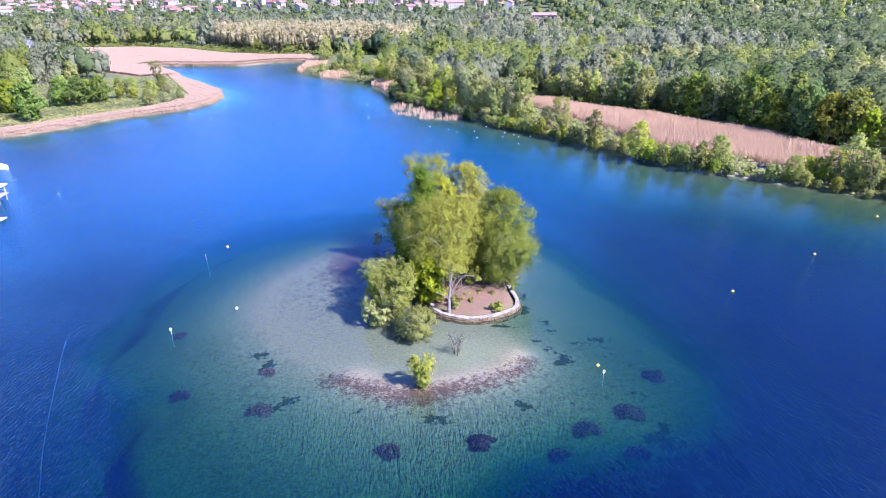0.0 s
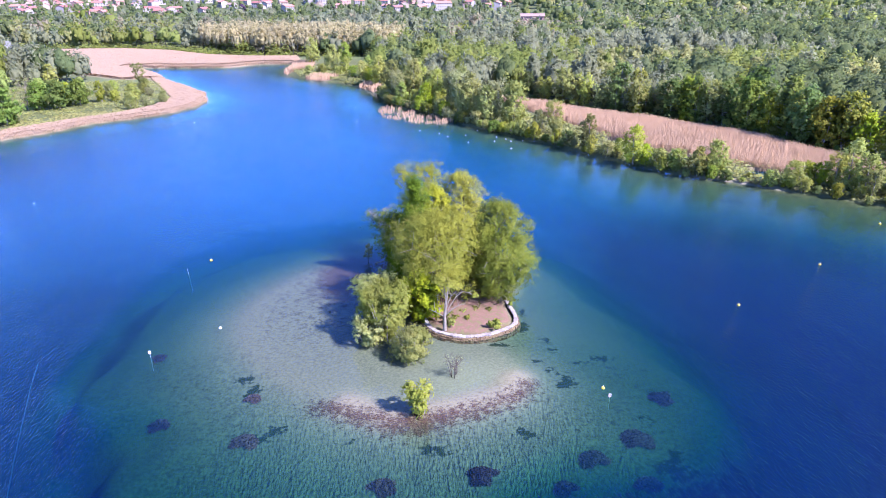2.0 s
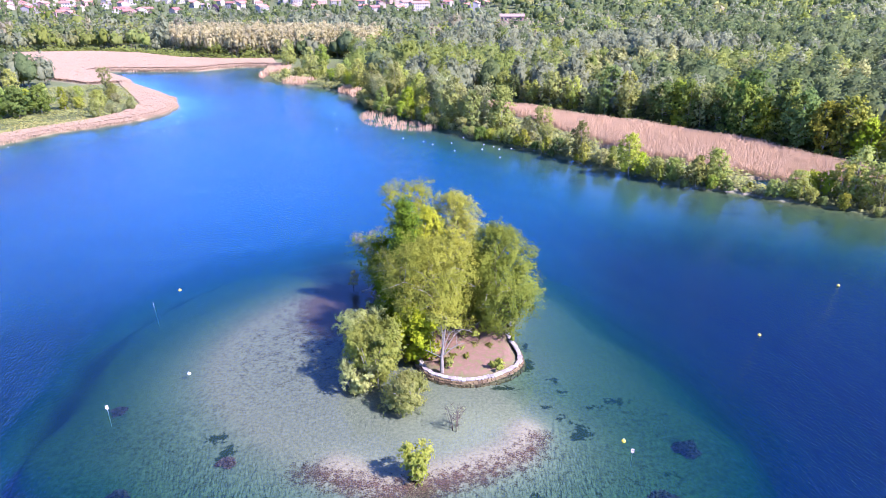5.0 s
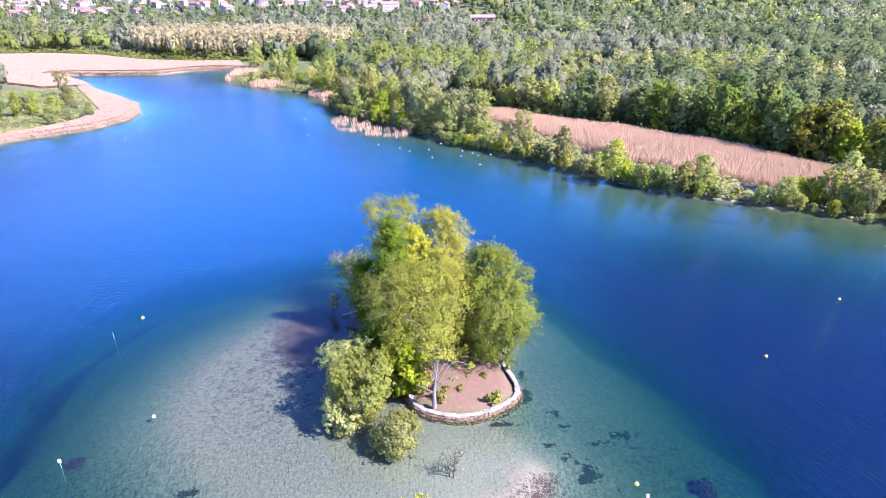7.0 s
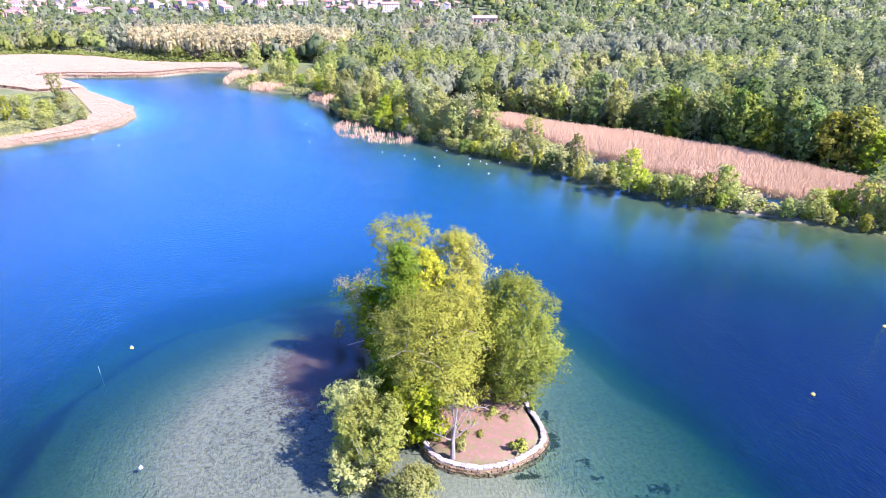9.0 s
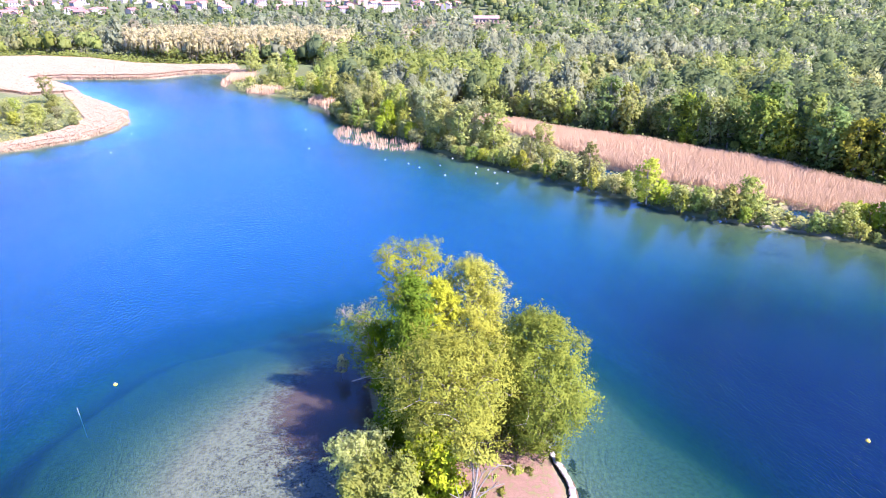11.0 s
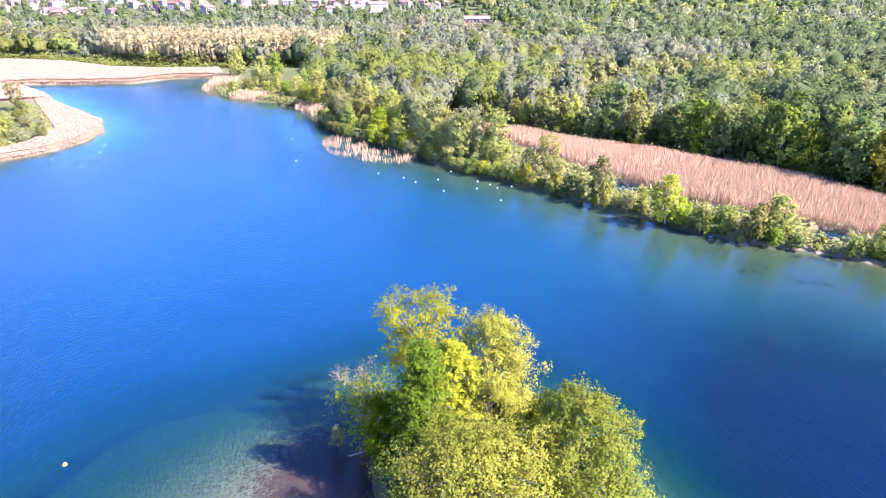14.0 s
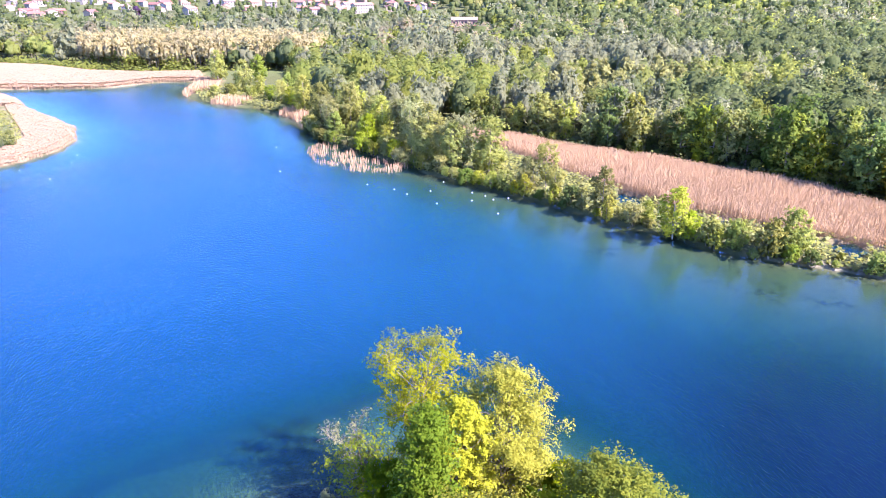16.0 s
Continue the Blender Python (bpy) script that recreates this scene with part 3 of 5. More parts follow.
def heights(x, y):
    """Height of the ground, and the zones on it."""
    w = depth_in(x, y, LAKE) + 0.7 * wobble(x, y, 3.1) + 0.35 * wobble(y, x, 1.1)
    h = np.interp(w, [-30, -8, -1.5, 0, 0.8, 4, 12, 20, 40], [0.9, 0.7, 0.45, 0.0, -0.3, -0.85, -2.0, -4.2, -7.0])
    wide = np.clip((x - 15) / 20, 0, 1) * np.clip((165 - y) / 20, 0, 1)
    h = np.where(w > 0, h * (1 - wide) + wide * np.interp(w, [0, 0.8, 5, 14, 22, 32, 45], [0.0, -0.3, -0.75, -1.3, -2.4, -5.0, -7.0]), h)
    h = np.where(h < 0, h * (1 + 0.9 * np.clip((-5 - x) / 40, 0, 1) * np.clip((y - 95) / 30, 0, 1)), h)
    h = h - np.where(w > 12, 1, 0) * np.clip((w - 12) / 14, 0, 1) * (7.0 * np.exp(-(((x - 52) / 38) ** 2 + ((y - 40) / 42) ** 2)) + 5.0 * np.exp(-(((x + 52) / 26) ** 2 + ((y - 36) / 26) ** 2)))
    s = depth_in(x, y, SHELF) + 0.8 * wobble(x, y, 2.7) + 1.3 * wobble(y, x, 7.0)
    c = np.maximum(0, -depth_in(x, y, SHOAL))
    c = np.minimum(c, 2.5 + 0.6 * np.maximum(0, -depth_in(x, y, ISLE)))
    shoal = -(0.34 + np.interp(y, [50, 72], [0.105, 0.155]) * c + 0.0015 * c * c)
    steep = np.interp(y, [52, 72], [2.4, 1.0]) * np.where(x < -5, 1.15, 1.0)
    shelf = np.interp(np.where(s < 0, s * steep, s), [-11, -8, -5, -2, 1, 4, 8], [-9.5, -7.6, -5.7, -4.0, -2.6, -1.6, -0.2])
    shelf = np.minimum(shelf, shoal)
    bar = line_dist(x, y, SANDBAR, False)
    shelf = np.maximum(shelf, np.where(s > 3, -0.02 - 0.065 * bar ** 2, -20))
    h = np.where(s > -11, np.logaddexp(h * 1.4, shelf * 1.4) / 1.4, h)
    i = depth_in(x, y, ISLE) + 0.25 * wobble(x, y, 1.3) * (y > 71)
    soft = np.clip((y - 71) / 3, 0, 1)
    rim = (1 - soft) * np.interp(i, [-2.2, -0.5, 0.25, 1.2, 4], [-20, -0.55, 0.36, 0.50, 0.70]) + soft * np.interp(i, [-30, -4, -1.5, 0, 2, 5], [-60, -5, -0.5, 0.05, 0.4, 0.75])
    h = np.maximum(h, rim)
    for px, py, pr in PONDS:
        h = np.where(np.hypot(x - px, (y - py) * 0.7) + 0.6 * wobble(x, y, 1.2) < pr, -4.5, h)
    land = (w < -2) & (y > 100)
    h = h + np.where(land, np.interp(y, [100, 480, 700, 850, 1500, 5000], [0, 1.0, 8, 17, 30, 70]), 0)
    zones = {
        "dry": np.clip((h + 0.02) / 0.12, 0, 1) * np.where((bar < 4) & (y < 58), 0, 1),
        "silt": np.maximum(np.clip((-h - 0.3) / 1.9, 0, 1), np.where((w < 24) & ((w > -1) | (y > 100)), 1.0, 0)),
        "pale": 0.9 * np.exp(-(bar / 2.6) ** 2) + 0.7 * np.exp(-(((x - 6) / 6) ** 2 + ((y - 56) / 4.5) ** 2)),
        "specks": np.clip(1.2 - np.hypot(x + 12, (y - 72) * 0.75) / 11, 0, 1) + 0.7 * np.clip(1 - np.abs(s - 8) / 8, 0, 1) * (y < 60),
        "crust": 0.85 * np.exp(-(line_dist(x, y, SPIT, False) / 2.0) ** 2) * (0.75 + 0.25 * np.exp(-((x - 2) / 4) ** 2)) + 1.25 * np.exp(-(((x + 8.0) / 6.0) ** 2 + ((y - 80) / 9) ** 2)),
        # bed weed, plus dark bands at the waterline and the island wall
        "weed": dark_beds(x, y) + (0.34 * np.exp(-((w - 8) / 6.0) ** 2) + 0.45 * np.exp(-((w - 1.0) / 1.2) ** 2)) * (y > 95) + 0.12 * np.clip((x - 10) / 6, 0, 1) * (y < 62) * np.clip(s / 3, 0, 1) + 0.75 * np.exp(-((s + 2.5) / 3.2) ** 2) * (y < 48) * np.clip((x + 2) / 8, 0, 1),
        # soil yields to dark floor at the back: litter, plus tree shade as colour
        "soil": np.clip(i / 0.6, 0, 1) * np.clip((75 - y) / 3, 0.25, 1),
        "straw": np.zeros_like(h),
        "meadow": np.clip(0.3 + wobble(x, y, 22.0), 0, 1) * np.where((x > -20) & (y < 330), 0.0, 1.0),
        "pebble": np.exp(-((w + 0.5) / 0.9) ** 2) * np.clip(1.1 - np.abs(x - 62) / 9, 0, 1) * (y < 190),
    }
    for p in (FIELD, BED_W, TIP, STRIP, *SPITS):
        zones["straw"] = np.maximum(zones["straw"], np.clip(depth_in(x, y, p) / 2 + 0.5, 0, 1))
    return h, zones


def ground_z(x, y):
    return heights(np.atleast_1d(np.array(x, float)), np.atleast_1d(np.array(y, float)))[0]


def grow(a, b, n):
    return list(np.geomspace(a, b, n))


XS = np.array([-v for v in reversed(grow(262, 5000, 14))] + list(np.arange(-250, -46, 3.0)) + list(np.arange(-46, 70, 0.75)) + list(np.arange(70, 250, 3.0)) + grow(262, 5000, 14))
YS = np.array(list(np.arange(-130, 20, 5.0)) + list(np.arange(20, 104, 0.75)) + list(np.arange(104, 225, 1.5)) + list(np.arange(225, 420, 3.0)) + grow(425, 5000, 28))
GX, GY = np.meshgrid(XS, YS)
GH, ZONES = heights(GX, GY)


def grid_mesh(name, z, keep, attributes):
    ny, nx = z.shape
    idx = np.arange(nx * ny).reshape(ny, nx)
    f = np.stack([idx[:-1, :-1], idx[:-1, 1:], idx[1:, 1:], idx[1:, :-1]], -1)[keep].reshape(-1, 4)
    used = np.unique(f)
    back = np.full(nx * ny, -1)
    back[used] = np.arange(len(used))
    f = back[f]
    me = bpy.data.meshes.new(name)
    me.vertices.add(len(used))
    me.loops.add(f.size)
    me.polygons.add(len(f))
    me.vertices.foreach_set("co", np.stack([GX, GY, z], -1).reshape(-1, 3)[used].astype(np.float32).ravel())
    me.loops.foreach_set("vertex_index", f.astype(np.int32).ravel())
    me.polygons.foreach_set("loop_start", np.arange(0, f.size, 4, dtype=np.int32))
    me.polygons.foreach_set("loop_total", np.full(len(f), 4, dtype=np.int32))
    me.polygons.foreach_set("use_smooth", np.ones(len(f), bool))
    for key, v in attributes.items():
        a = me.attributes.new(key, "FLOAT", "POINT")
        a.data.foreach_set("value", v.ravel()[used].astype(np.float32))
    me.update(calc_edges=True)
    return me


_all = np.ones((len(YS) - 1, len(XS) - 1), bool)
tagged(obj("ground", grid_mesh("ground", GH, _all, ZONES), GROUND), "sandy lake bed, banks and dark meadow soil", "ground", kind="structure")
GLOOM = np.clip(0.32 * np.clip((125 - GY) / 40, 0, 1) + 0.45 * np.exp(-(((GX + 98) / 28) ** 2 + ((GY - 138) / 30) ** 2)) + 0.8 * np.exp(-(((GX - 82) / 30) ** 2 + ((GY - 86) / 24) ** 2)) + 1.3 * np.exp(-(((GX - 60) / 44) ** 2 + ((GY - 58) / 60) ** 2)) + 1.35 * np.exp(-(((GX + 46) / 26) ** 2 + ((GY - 46) / 30) ** 2)) + 0.8 * np.exp(-((GY - 5) / 34) ** 2), 0, 1)  # darkening painted into the water colour: near water, dark shore reflections, deeps
_low = GH < 0.3
_wet = (_low[:-1, :-1] | _low[1:, :-1] | _low[:-1, 1:] | _low[1:, 1:]) & (GY[:-1, :-1] < 340)
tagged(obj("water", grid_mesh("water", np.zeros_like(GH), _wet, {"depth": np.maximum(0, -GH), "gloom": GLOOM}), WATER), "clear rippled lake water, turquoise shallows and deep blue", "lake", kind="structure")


# ---- the island: low wall ----
def island_wall():
    """A low curved retaining wall round the island's head, with a row of pale cap stones."""
    line = [(1.2, 68.2), (2.1, 65.3), (2.7, 64.0), (4.0, 62.95), (6.5, 62.15), (8.9, 62.5), (11.35, 63.8), (12.8, 65.3), (12.95, 67.0), (12.5, 69.0), (12.1, 71.2)]
    p = np.array(line, float)
    for _ in range(3):
        q = np.empty((2 * len(p), 2))
        q[0::2], q[1::2] = p, p
        q[1:-1:2], q[2:-1:2] = p[:-1] * 0.75 + p[1:] * 0.25, p[:-1] * 0.25 + p[1:] * 0.75
        p = q
    seg = np.r_[0, np.cumsum(np.hypot(*np.diff(p, axis=0).T))]
    at = lambda s: np.array((np.interp(s, seg, p[:, 0]), np.interp(s, seg, p[:, 1])))
    top = tagged(new("retaining_wall"), "low stone retaining wall with pale caps round the island", "wall")
    rng = np.random.default_rng(5)
    protos = []
    for k in range(6):
        bm = bmesh.new()
        bmesh.ops.create_cube(bm, size=1)
        bmesh.ops.bevel(bm, geom=list(bm.edges), offset=0.16, segments=1, affect="EDGES")
        for v in bm.verts:
            v.co += Vector(rng.normal(0, 0.05, 3))
        me = bpy.data.meshes.new("stone")
        bm.to_mesh(me)
        bm.free()
        me.materials.append(STONE)
        protos.append(me)
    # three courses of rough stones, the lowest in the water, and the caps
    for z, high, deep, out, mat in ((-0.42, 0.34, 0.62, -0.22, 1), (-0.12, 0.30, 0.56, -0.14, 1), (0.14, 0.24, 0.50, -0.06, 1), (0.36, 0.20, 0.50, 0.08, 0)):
        s = 0.0
        while s < seg[-1] - 0.2:
            long = rng.uniform(0.38, 0.62) if mat else rng.uniform(0.24, 0.5)
            a, b = at(s), at(s + long)
            mid, d = (a + b) / 2, b - a
            n = np.array((d[1], -d[0])) / np.hypot(*d)
            me = protos[rng.integers(6)]
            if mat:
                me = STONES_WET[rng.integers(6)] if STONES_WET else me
            st = new("stone" if mat else "cap_stone", me)
            st.parent = top
            c = mid + n * (out + rng.normal(0, 0.025)) * -1
            st.matrix_basis = Matrix.LocRotScale((c[0], c[1], z + rng.normal(0, 0.012)), Euler((rng.normal(0, 0.04), rng.normal(0, 0.04), math.atan2(d[1], d[0]))), (long * 1.04, deep * rng.uniform(0.85, 1.1), high * rng.uniform(0.95, 1.1)))
            s += long
    return top


STONES_WET = []
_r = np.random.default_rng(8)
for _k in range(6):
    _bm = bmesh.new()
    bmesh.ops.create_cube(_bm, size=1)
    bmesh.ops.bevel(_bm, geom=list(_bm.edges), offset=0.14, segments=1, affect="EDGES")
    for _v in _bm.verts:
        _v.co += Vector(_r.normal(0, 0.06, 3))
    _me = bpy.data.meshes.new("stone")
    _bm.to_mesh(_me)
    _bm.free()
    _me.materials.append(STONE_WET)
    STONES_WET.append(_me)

# ---- the island: trees ----
tree("plane_tree", "broad olive-green tree with fresh spring leaves on the island", 11.6, 6.9, 2.2, 54163, 0.11, L_OLIVE, 11, "round", 150, place=(3.1, 70.6, 0.6, 0, 0, 20), stem=0.26, limbs=44, ball=0.22, twigs=2, shell=0.3)
tree("leafy_tree", "dense bright green tree leaning over the water's edge", 12.3, 5.5, 0.4, 52080, 0.116, L_FRESH, 12, "round", 150, place=(10.9, 72.6, 0.6, 0, 0, 80), stem=0.26, limbs=40, ball=0.22, twigs=1, shell=0.3)
tree("golden_tree", "tall yellow-green tree in young leaf", 13.1, 4.8, 1.0, 37496, 0.11, L_GOLD, 13, "round", 120, place=(6.2, 82.2, 0.6, 0, 0, 10), stem=0.24, bark=BARK_PALE, limbs=36, ball=0.23, twigs=2, shell=0.3)
tree("open_golden_tree", "tall open-crowned tree with sparse yellow leaves and pale trunk", 13.2, 4.2, 2.5, 21997, 0.097, L_GOLD, 14, "vase", 120, place=(0.6, 86.3, 0.6, 0, 0, 0), stem=0.24, bark=BARK_PALE, limbs=40, ball=0.19, twigs=3, shell=0.1)
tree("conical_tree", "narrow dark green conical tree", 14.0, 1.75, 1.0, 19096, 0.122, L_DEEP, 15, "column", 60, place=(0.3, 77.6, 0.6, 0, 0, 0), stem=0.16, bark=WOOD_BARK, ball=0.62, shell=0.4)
tree("dark_shrub", "dark green bushy tree beside the conical one", 8.4, 2.3, 0.5, 10850, 0.138, L_DEEP, 16, "round", 28, place=(-1.9, 79.2, 0.5, 0, 0, 0), ball=0.40)
tree("golden_shrub", "golden yellow bushy tree in the island's middle", 12.0, 2.9, 3.0, 15623, 0.117, L_GOLD, 17, "round", 60, place=(2.8, 80.6, 0.6, 0, 0, 0), ball=0.28, shell=0.3)
# dark leaves and twigs carry the shade of the island's left flank
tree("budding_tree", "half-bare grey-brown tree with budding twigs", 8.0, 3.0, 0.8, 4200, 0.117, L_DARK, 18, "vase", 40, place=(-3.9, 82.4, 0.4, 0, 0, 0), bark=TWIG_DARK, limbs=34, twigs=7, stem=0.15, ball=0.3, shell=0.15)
tree("budding_tree", "leaning half-bare tree with bleached bare top twigs", 7.4, 2.3, 2.0, 1128, 0.117, L_BARE, 38, "vase", 26, place=(-4.4, 85.8, 0.3, 0, -5, 0), bark=TWIG, limbs=24, twigs=8, stem=0.11, ball=0.3, shell=0.15)
tree("willow_bush", "grey-green willow bush hanging over the shallow water", 6.6, 3.3, 0.3, 21700, 0.133, L_WILLOW, 19, "vase", 90, place=(-2.6, 63.0, -0.3, 0, 0, 0), stems=5, stem=0.2, ball=0.23, twigs=3, shell=0.3)
tree("willow_bush", "low rounded grey-green willow bush in the water", 3.6, 2.7, 0.2, 12220, 0.117, L_WILLOW, 20, "round", 70, place=(0.7, 58.9, -0.4, 0, 0, 0), stems=4, stem=0.14, ball=0.24, twigs=2, shell=0.3)
tree("willow_bush", "grey-green willow bush behind the others on the shallows", 5.6, 2.9, 0.3, 12152, 0.127, L_WILLOW, 21, "vase", 60, place=(-4.0, 67.6, -0.3, 0, 0, 0), stems=4, stem=0.16, ball=0.25, twigs=2, shell=0.3)
tree("willow_bush", "small spreading willow bush at the shallows' edge", 3.6, 2.2, 0.2, 7117, 0.122, L_WILLOW, 39, "vase", 44, place=(-4.2, 61.4, -0.4, 0, 0, 0), stems=4, stem=0.12, ball=0.26, twigs=2, shell=0.3)
tree("green_bush", "bright green bush beside the pale trunk", 6.2, 2.3, 0.3, 9982, 0.17, L_FRESH, 22, "round", 34, place=(1.5, 66.2, 0.4, 0, 0, 0), ball=0.36, shell=0.3)
tree("green_bush", "dark green undergrowth behind the willow", 6.4, 2.6, 0.5, 7811, 0.191, L_DEEP, 23, "round", 22, place=(-0.6, 71.4, 0.5, 0, 0, 0), ball=0.42)
tree("green_bush", "shaded green bushes between the island trees", 7.5, 3.0, 0.4, 10416, 0.17, L_FRESH, 33, "round", 40, place=(8.0, 76.2, 0.6, 0, 0, 0), ball=0.3)
tree("low_shrub", "small yellow-green shrub on the wall", 0.95, 0.95, 0.1, 1000, 0.16, L_GOLD, 24, "round", 7, place=(10.2, 64.2, 0.45, 0, 0, 0), category="shrub", limbs=5)
tree("low_shrub", "small olive shrub on the bare soil", 0.5, 1.0, 0.05, 800, 0.12, L_SEDGE, 25, "round", 7, place=(4.9, 64.9, 0.6, 0, 0, 0), category="shrub", limbs=5)
tree("low_shrub", "tiny green tuft on the bare soil", 0.3, 0.5, 0.05, 300, 0.1, L_SEDGE, 26, "round", 5, place=(7.0, 66.2, 0.62, 0, 0, 0), category="shrub", limbs=3)
tree("low_shrub", "tiny green tuft beside the island wall", 0.5, 0.35, 0.05, 220, 0.14, L_FRESH, 27, "round", 5, place=(12.4, 69.6, 0.55, 0, 0, 0), category="shrub", limbs=3)
for k, (x, y, s) in enumerate(((5.6, 66.4, 0.5), (6.4, 67.8, 0.6), (8.0, 68.4, 0.5), (4.7, 67.2, 0.6), (9.6, 68.4, 0.4))):
    tree("grass_tuft", "low olive grass tuft on the bare soil", s * 0.28, s * 1.3, 0.02, 260, 0.09, L_SEDGE, 310 + k, "round", 5, place=(x, y, 0.62, 0, 0, 0), category="grass tuft", group="grass tufts on the island", limbs=2)
tree("sapling", "thin budding sapling standing in shallow water", 3.2, 0.75, 0.9, 420, 0.16, L_BARE, 28, "round", 9, place=(-7.0, 84.2, -0.5, 0, 0, 0), bark=TWIG_DARK, twigs=5, stem=0.05)
tree("water_bush", "small yellow-green bush growing on the sandbar", 3.5, 1.6, 0.3, 4200, 0.12, L_SEDGE, 29, "vase", 40, place=(1.95, 48.9, -0.25, 0, 0, 0), stems=3, stem=0.09, twigs=3, category="bush", ball=0.3)
tree("twig_clump", "small bare twig clump standing in the shallows", 2.5, 1.3, 0.4, 60, 0.08, L_BARE, 30, "vase", 18, place=(5.5, 55.4, -0.25, 0, 0, 0), bark=TWIG_DARK, stems=5, stem=0.11, twigs=6, category="shrub")
tree("low_shrub", "dry bush under the trees at the island's back", 3.0, 2.2, 0.2, 2600, 0.24, L_OLIVE, 31, "round", 12, place=(9.2, 85.8, 0.4, 0, 0, 0), category="shrub")
tree("leafy_tree", "small green tree at the foot of the golden one", 6.5, 2.4, 0.6, 4200, 0.26, L_FRESH, 32, "round", 14, place=(10.2, 79.6, 0.5, 0, 0, 0))


def leaning_tree():
    """The pale, half-bare tree at the wall, forked low, with long bare limbs."""
    top = tagged(new("pale_tree"), "pale-trunked forked tree with bare limbs at the wall", "tree")
    rng = np.random.default_rng(77)
    bm = bmesh.new()
    tube(bm, [(0, 0, -0.2), (0.02, 0.05, 0.9), (0.0, 0.1, 1.7), (0.10, 0.15, 2.4)], (0.24, 0.19, 0.17, 0.15), 9)
    for tip, r in (((0.5, 0.9, 5.4), 0.10), ((-0.6, 1.2, 5.8), 0.10), ((2.4, 0.2, 3.2), 0.07), ((3.5, 0.6, 3.9), 0.06), ((-1.7, 0.3, 2.4), 0.05), ((1.3, 0.6, 4.4), 0.06)):
        path = limb_path((0.0, 0.1, 1.3 + r * 5), tip, rng, 0.10, 6)
        tube(bm, path, np.linspace(r, 0.03, 6), 6)
        for k in range(5):
            a = np.array(path[2 + k % 3])
            tube(bm, limb_path(a, a + rng.normal(0, 0.5, 3) + (0, 0, 0.5), rng, 0.1, 3), (0.03, 0.02, 0.01), 4)
    part("trunk", bm, BARK_PALE, top)
    c, n = cloud([(0.5, 0.9, 5.2, 1.0, 0.8), (-0.6, 1.3, 5.6, 1.1, 0.8), (3.4, 0.6, 4.0, 0.5, 0.7), (1.4, 0.8, 5.0, 0.8, 0.8)], 1300, rng, 0.2)
    obj("crown", quads_mesh("crown", leaf_quads(c, n, 0.16, rng), None, n), L_OLIVE, top)
    top.matrix_basis = pose(4.3, 63.6, 0.6)


leaning_tree()


def driftwood():
    top = tagged(new("fallen_log"), "dark fallen branch lying in the shallow water", "log")
    rng = np.random.default_rng(3)
    bm = bmesh.new()
    tube(bm, limb_path((0, 0, 0), (2.4, 0.5, 0.35), rng, 0.05, 6), np.linspace(0.08, 0.03, 6), 7)
    tube(bm, limb_path((1.0, 0.2, 0.15), (1.5, 1.0, 0.6), rng, 0.1, 4), np.linspace(0.06, 0.02, 4), 5)
    part("log", bm, TWIG, top)
    top.matrix_basis = pose(-6.0, 83.4, 0.0)


driftwood()
island_wall()


# ---- weed mounds on the lake bed ----
def weed_mound(x, y, r, seed):
    rng = np.random.default_rng(seed)
    r *= 0.88
    n = int(760 * r * r) + 160
    a = rng.uniform(0, math.tau, n)
    d = np.sqrt(rng.uniform(0, 1, n)) * r
    d *= 1 + 0.22 * np.sin(a * 3 + seed) + 0.14 * np.sin(a * 5 + seed * 2) + rng.normal(0, 0.06, n)
    c = np.stack([d * np.cos(a) * 1.1, d * np.sin(a) * 0.9, np.maximum(0.02, 0.35 * (1 - (d / r / 1.15) ** 2)) * rng.uniform(0.2, 1, n)], 1)
    q = leaf_quads(c, np.tile((0.0, 0.0, 1.0), (n, 1)), 0.15, rng, 1.8, 0.6)
    ob = obj("weed_mound", quads_mesh("weed_mound", q, None, np.tile((0.0, 0.0, 1.0), (n, 1))), WEED)
    ob.location = (x, y, float(ground_z(x, y)[0]))
    return tagged(ob, "dark reddish-brown mound of waterweed on the lake bed", "waterweed", "weed mounds round the island")


for k, (x, y, r) in enumerate(((-23.2, 49.5, 1.25), (-13.9, 46.2, 1.3), (-14.7, 52.0, 0.85), (-0.6, 40.6, 1.2), (7.6, 41.9, 1.35), (14.7, 41.6, 1.1), (17.6, 44.7, 1.45), (22.2, 47.4, 1.7), (22.2, 42.5, 1.2),
                               (26.6, 54.1, 1.35), (-28.0, 60.7, 0.9))):
    weed_mound(x, y, r, 40 + k)


# ---- buoys, marker posts and what floats ----
def lathe(bm, prof, sides=14):
    rings = [[bm.verts.new((r * math.cos(t), r * math.sin(t), z)) for t in (math.tau * i / sides for i in range(sides))] for r, z in prof]
    for a, b in zip(rings, rings[1:]):
        for i in range(sides):
            bm.faces.new((a[i], a[(i + 1) % sides], b[(i + 1) % sides], b[i]))
    bm.faces.new(rings[-1])
    bm.faces.new(list(reversed(rings[0])))
    for f in bm.faces:
        f.smooth = True


def box(bm, x0, y0, z0, x1, y1, z1, bevel=0.0):
    made = bmesh.ops.create_cube(bm, size=1, matrix=Matrix.Translation(((x0 + x1) / 2, (y0 + y1) / 2, (z0 + z1) / 2)) @ Matrix.Diagonal((x1 - x0, y1 - y0, z1 - z0, 1)))
    if bevel:
        bmesh.ops.bevel(bm, geom=list({e for v in made["verts"] for e in v.link_edges}), offset=bevel, segments=2, affect="EDGES")


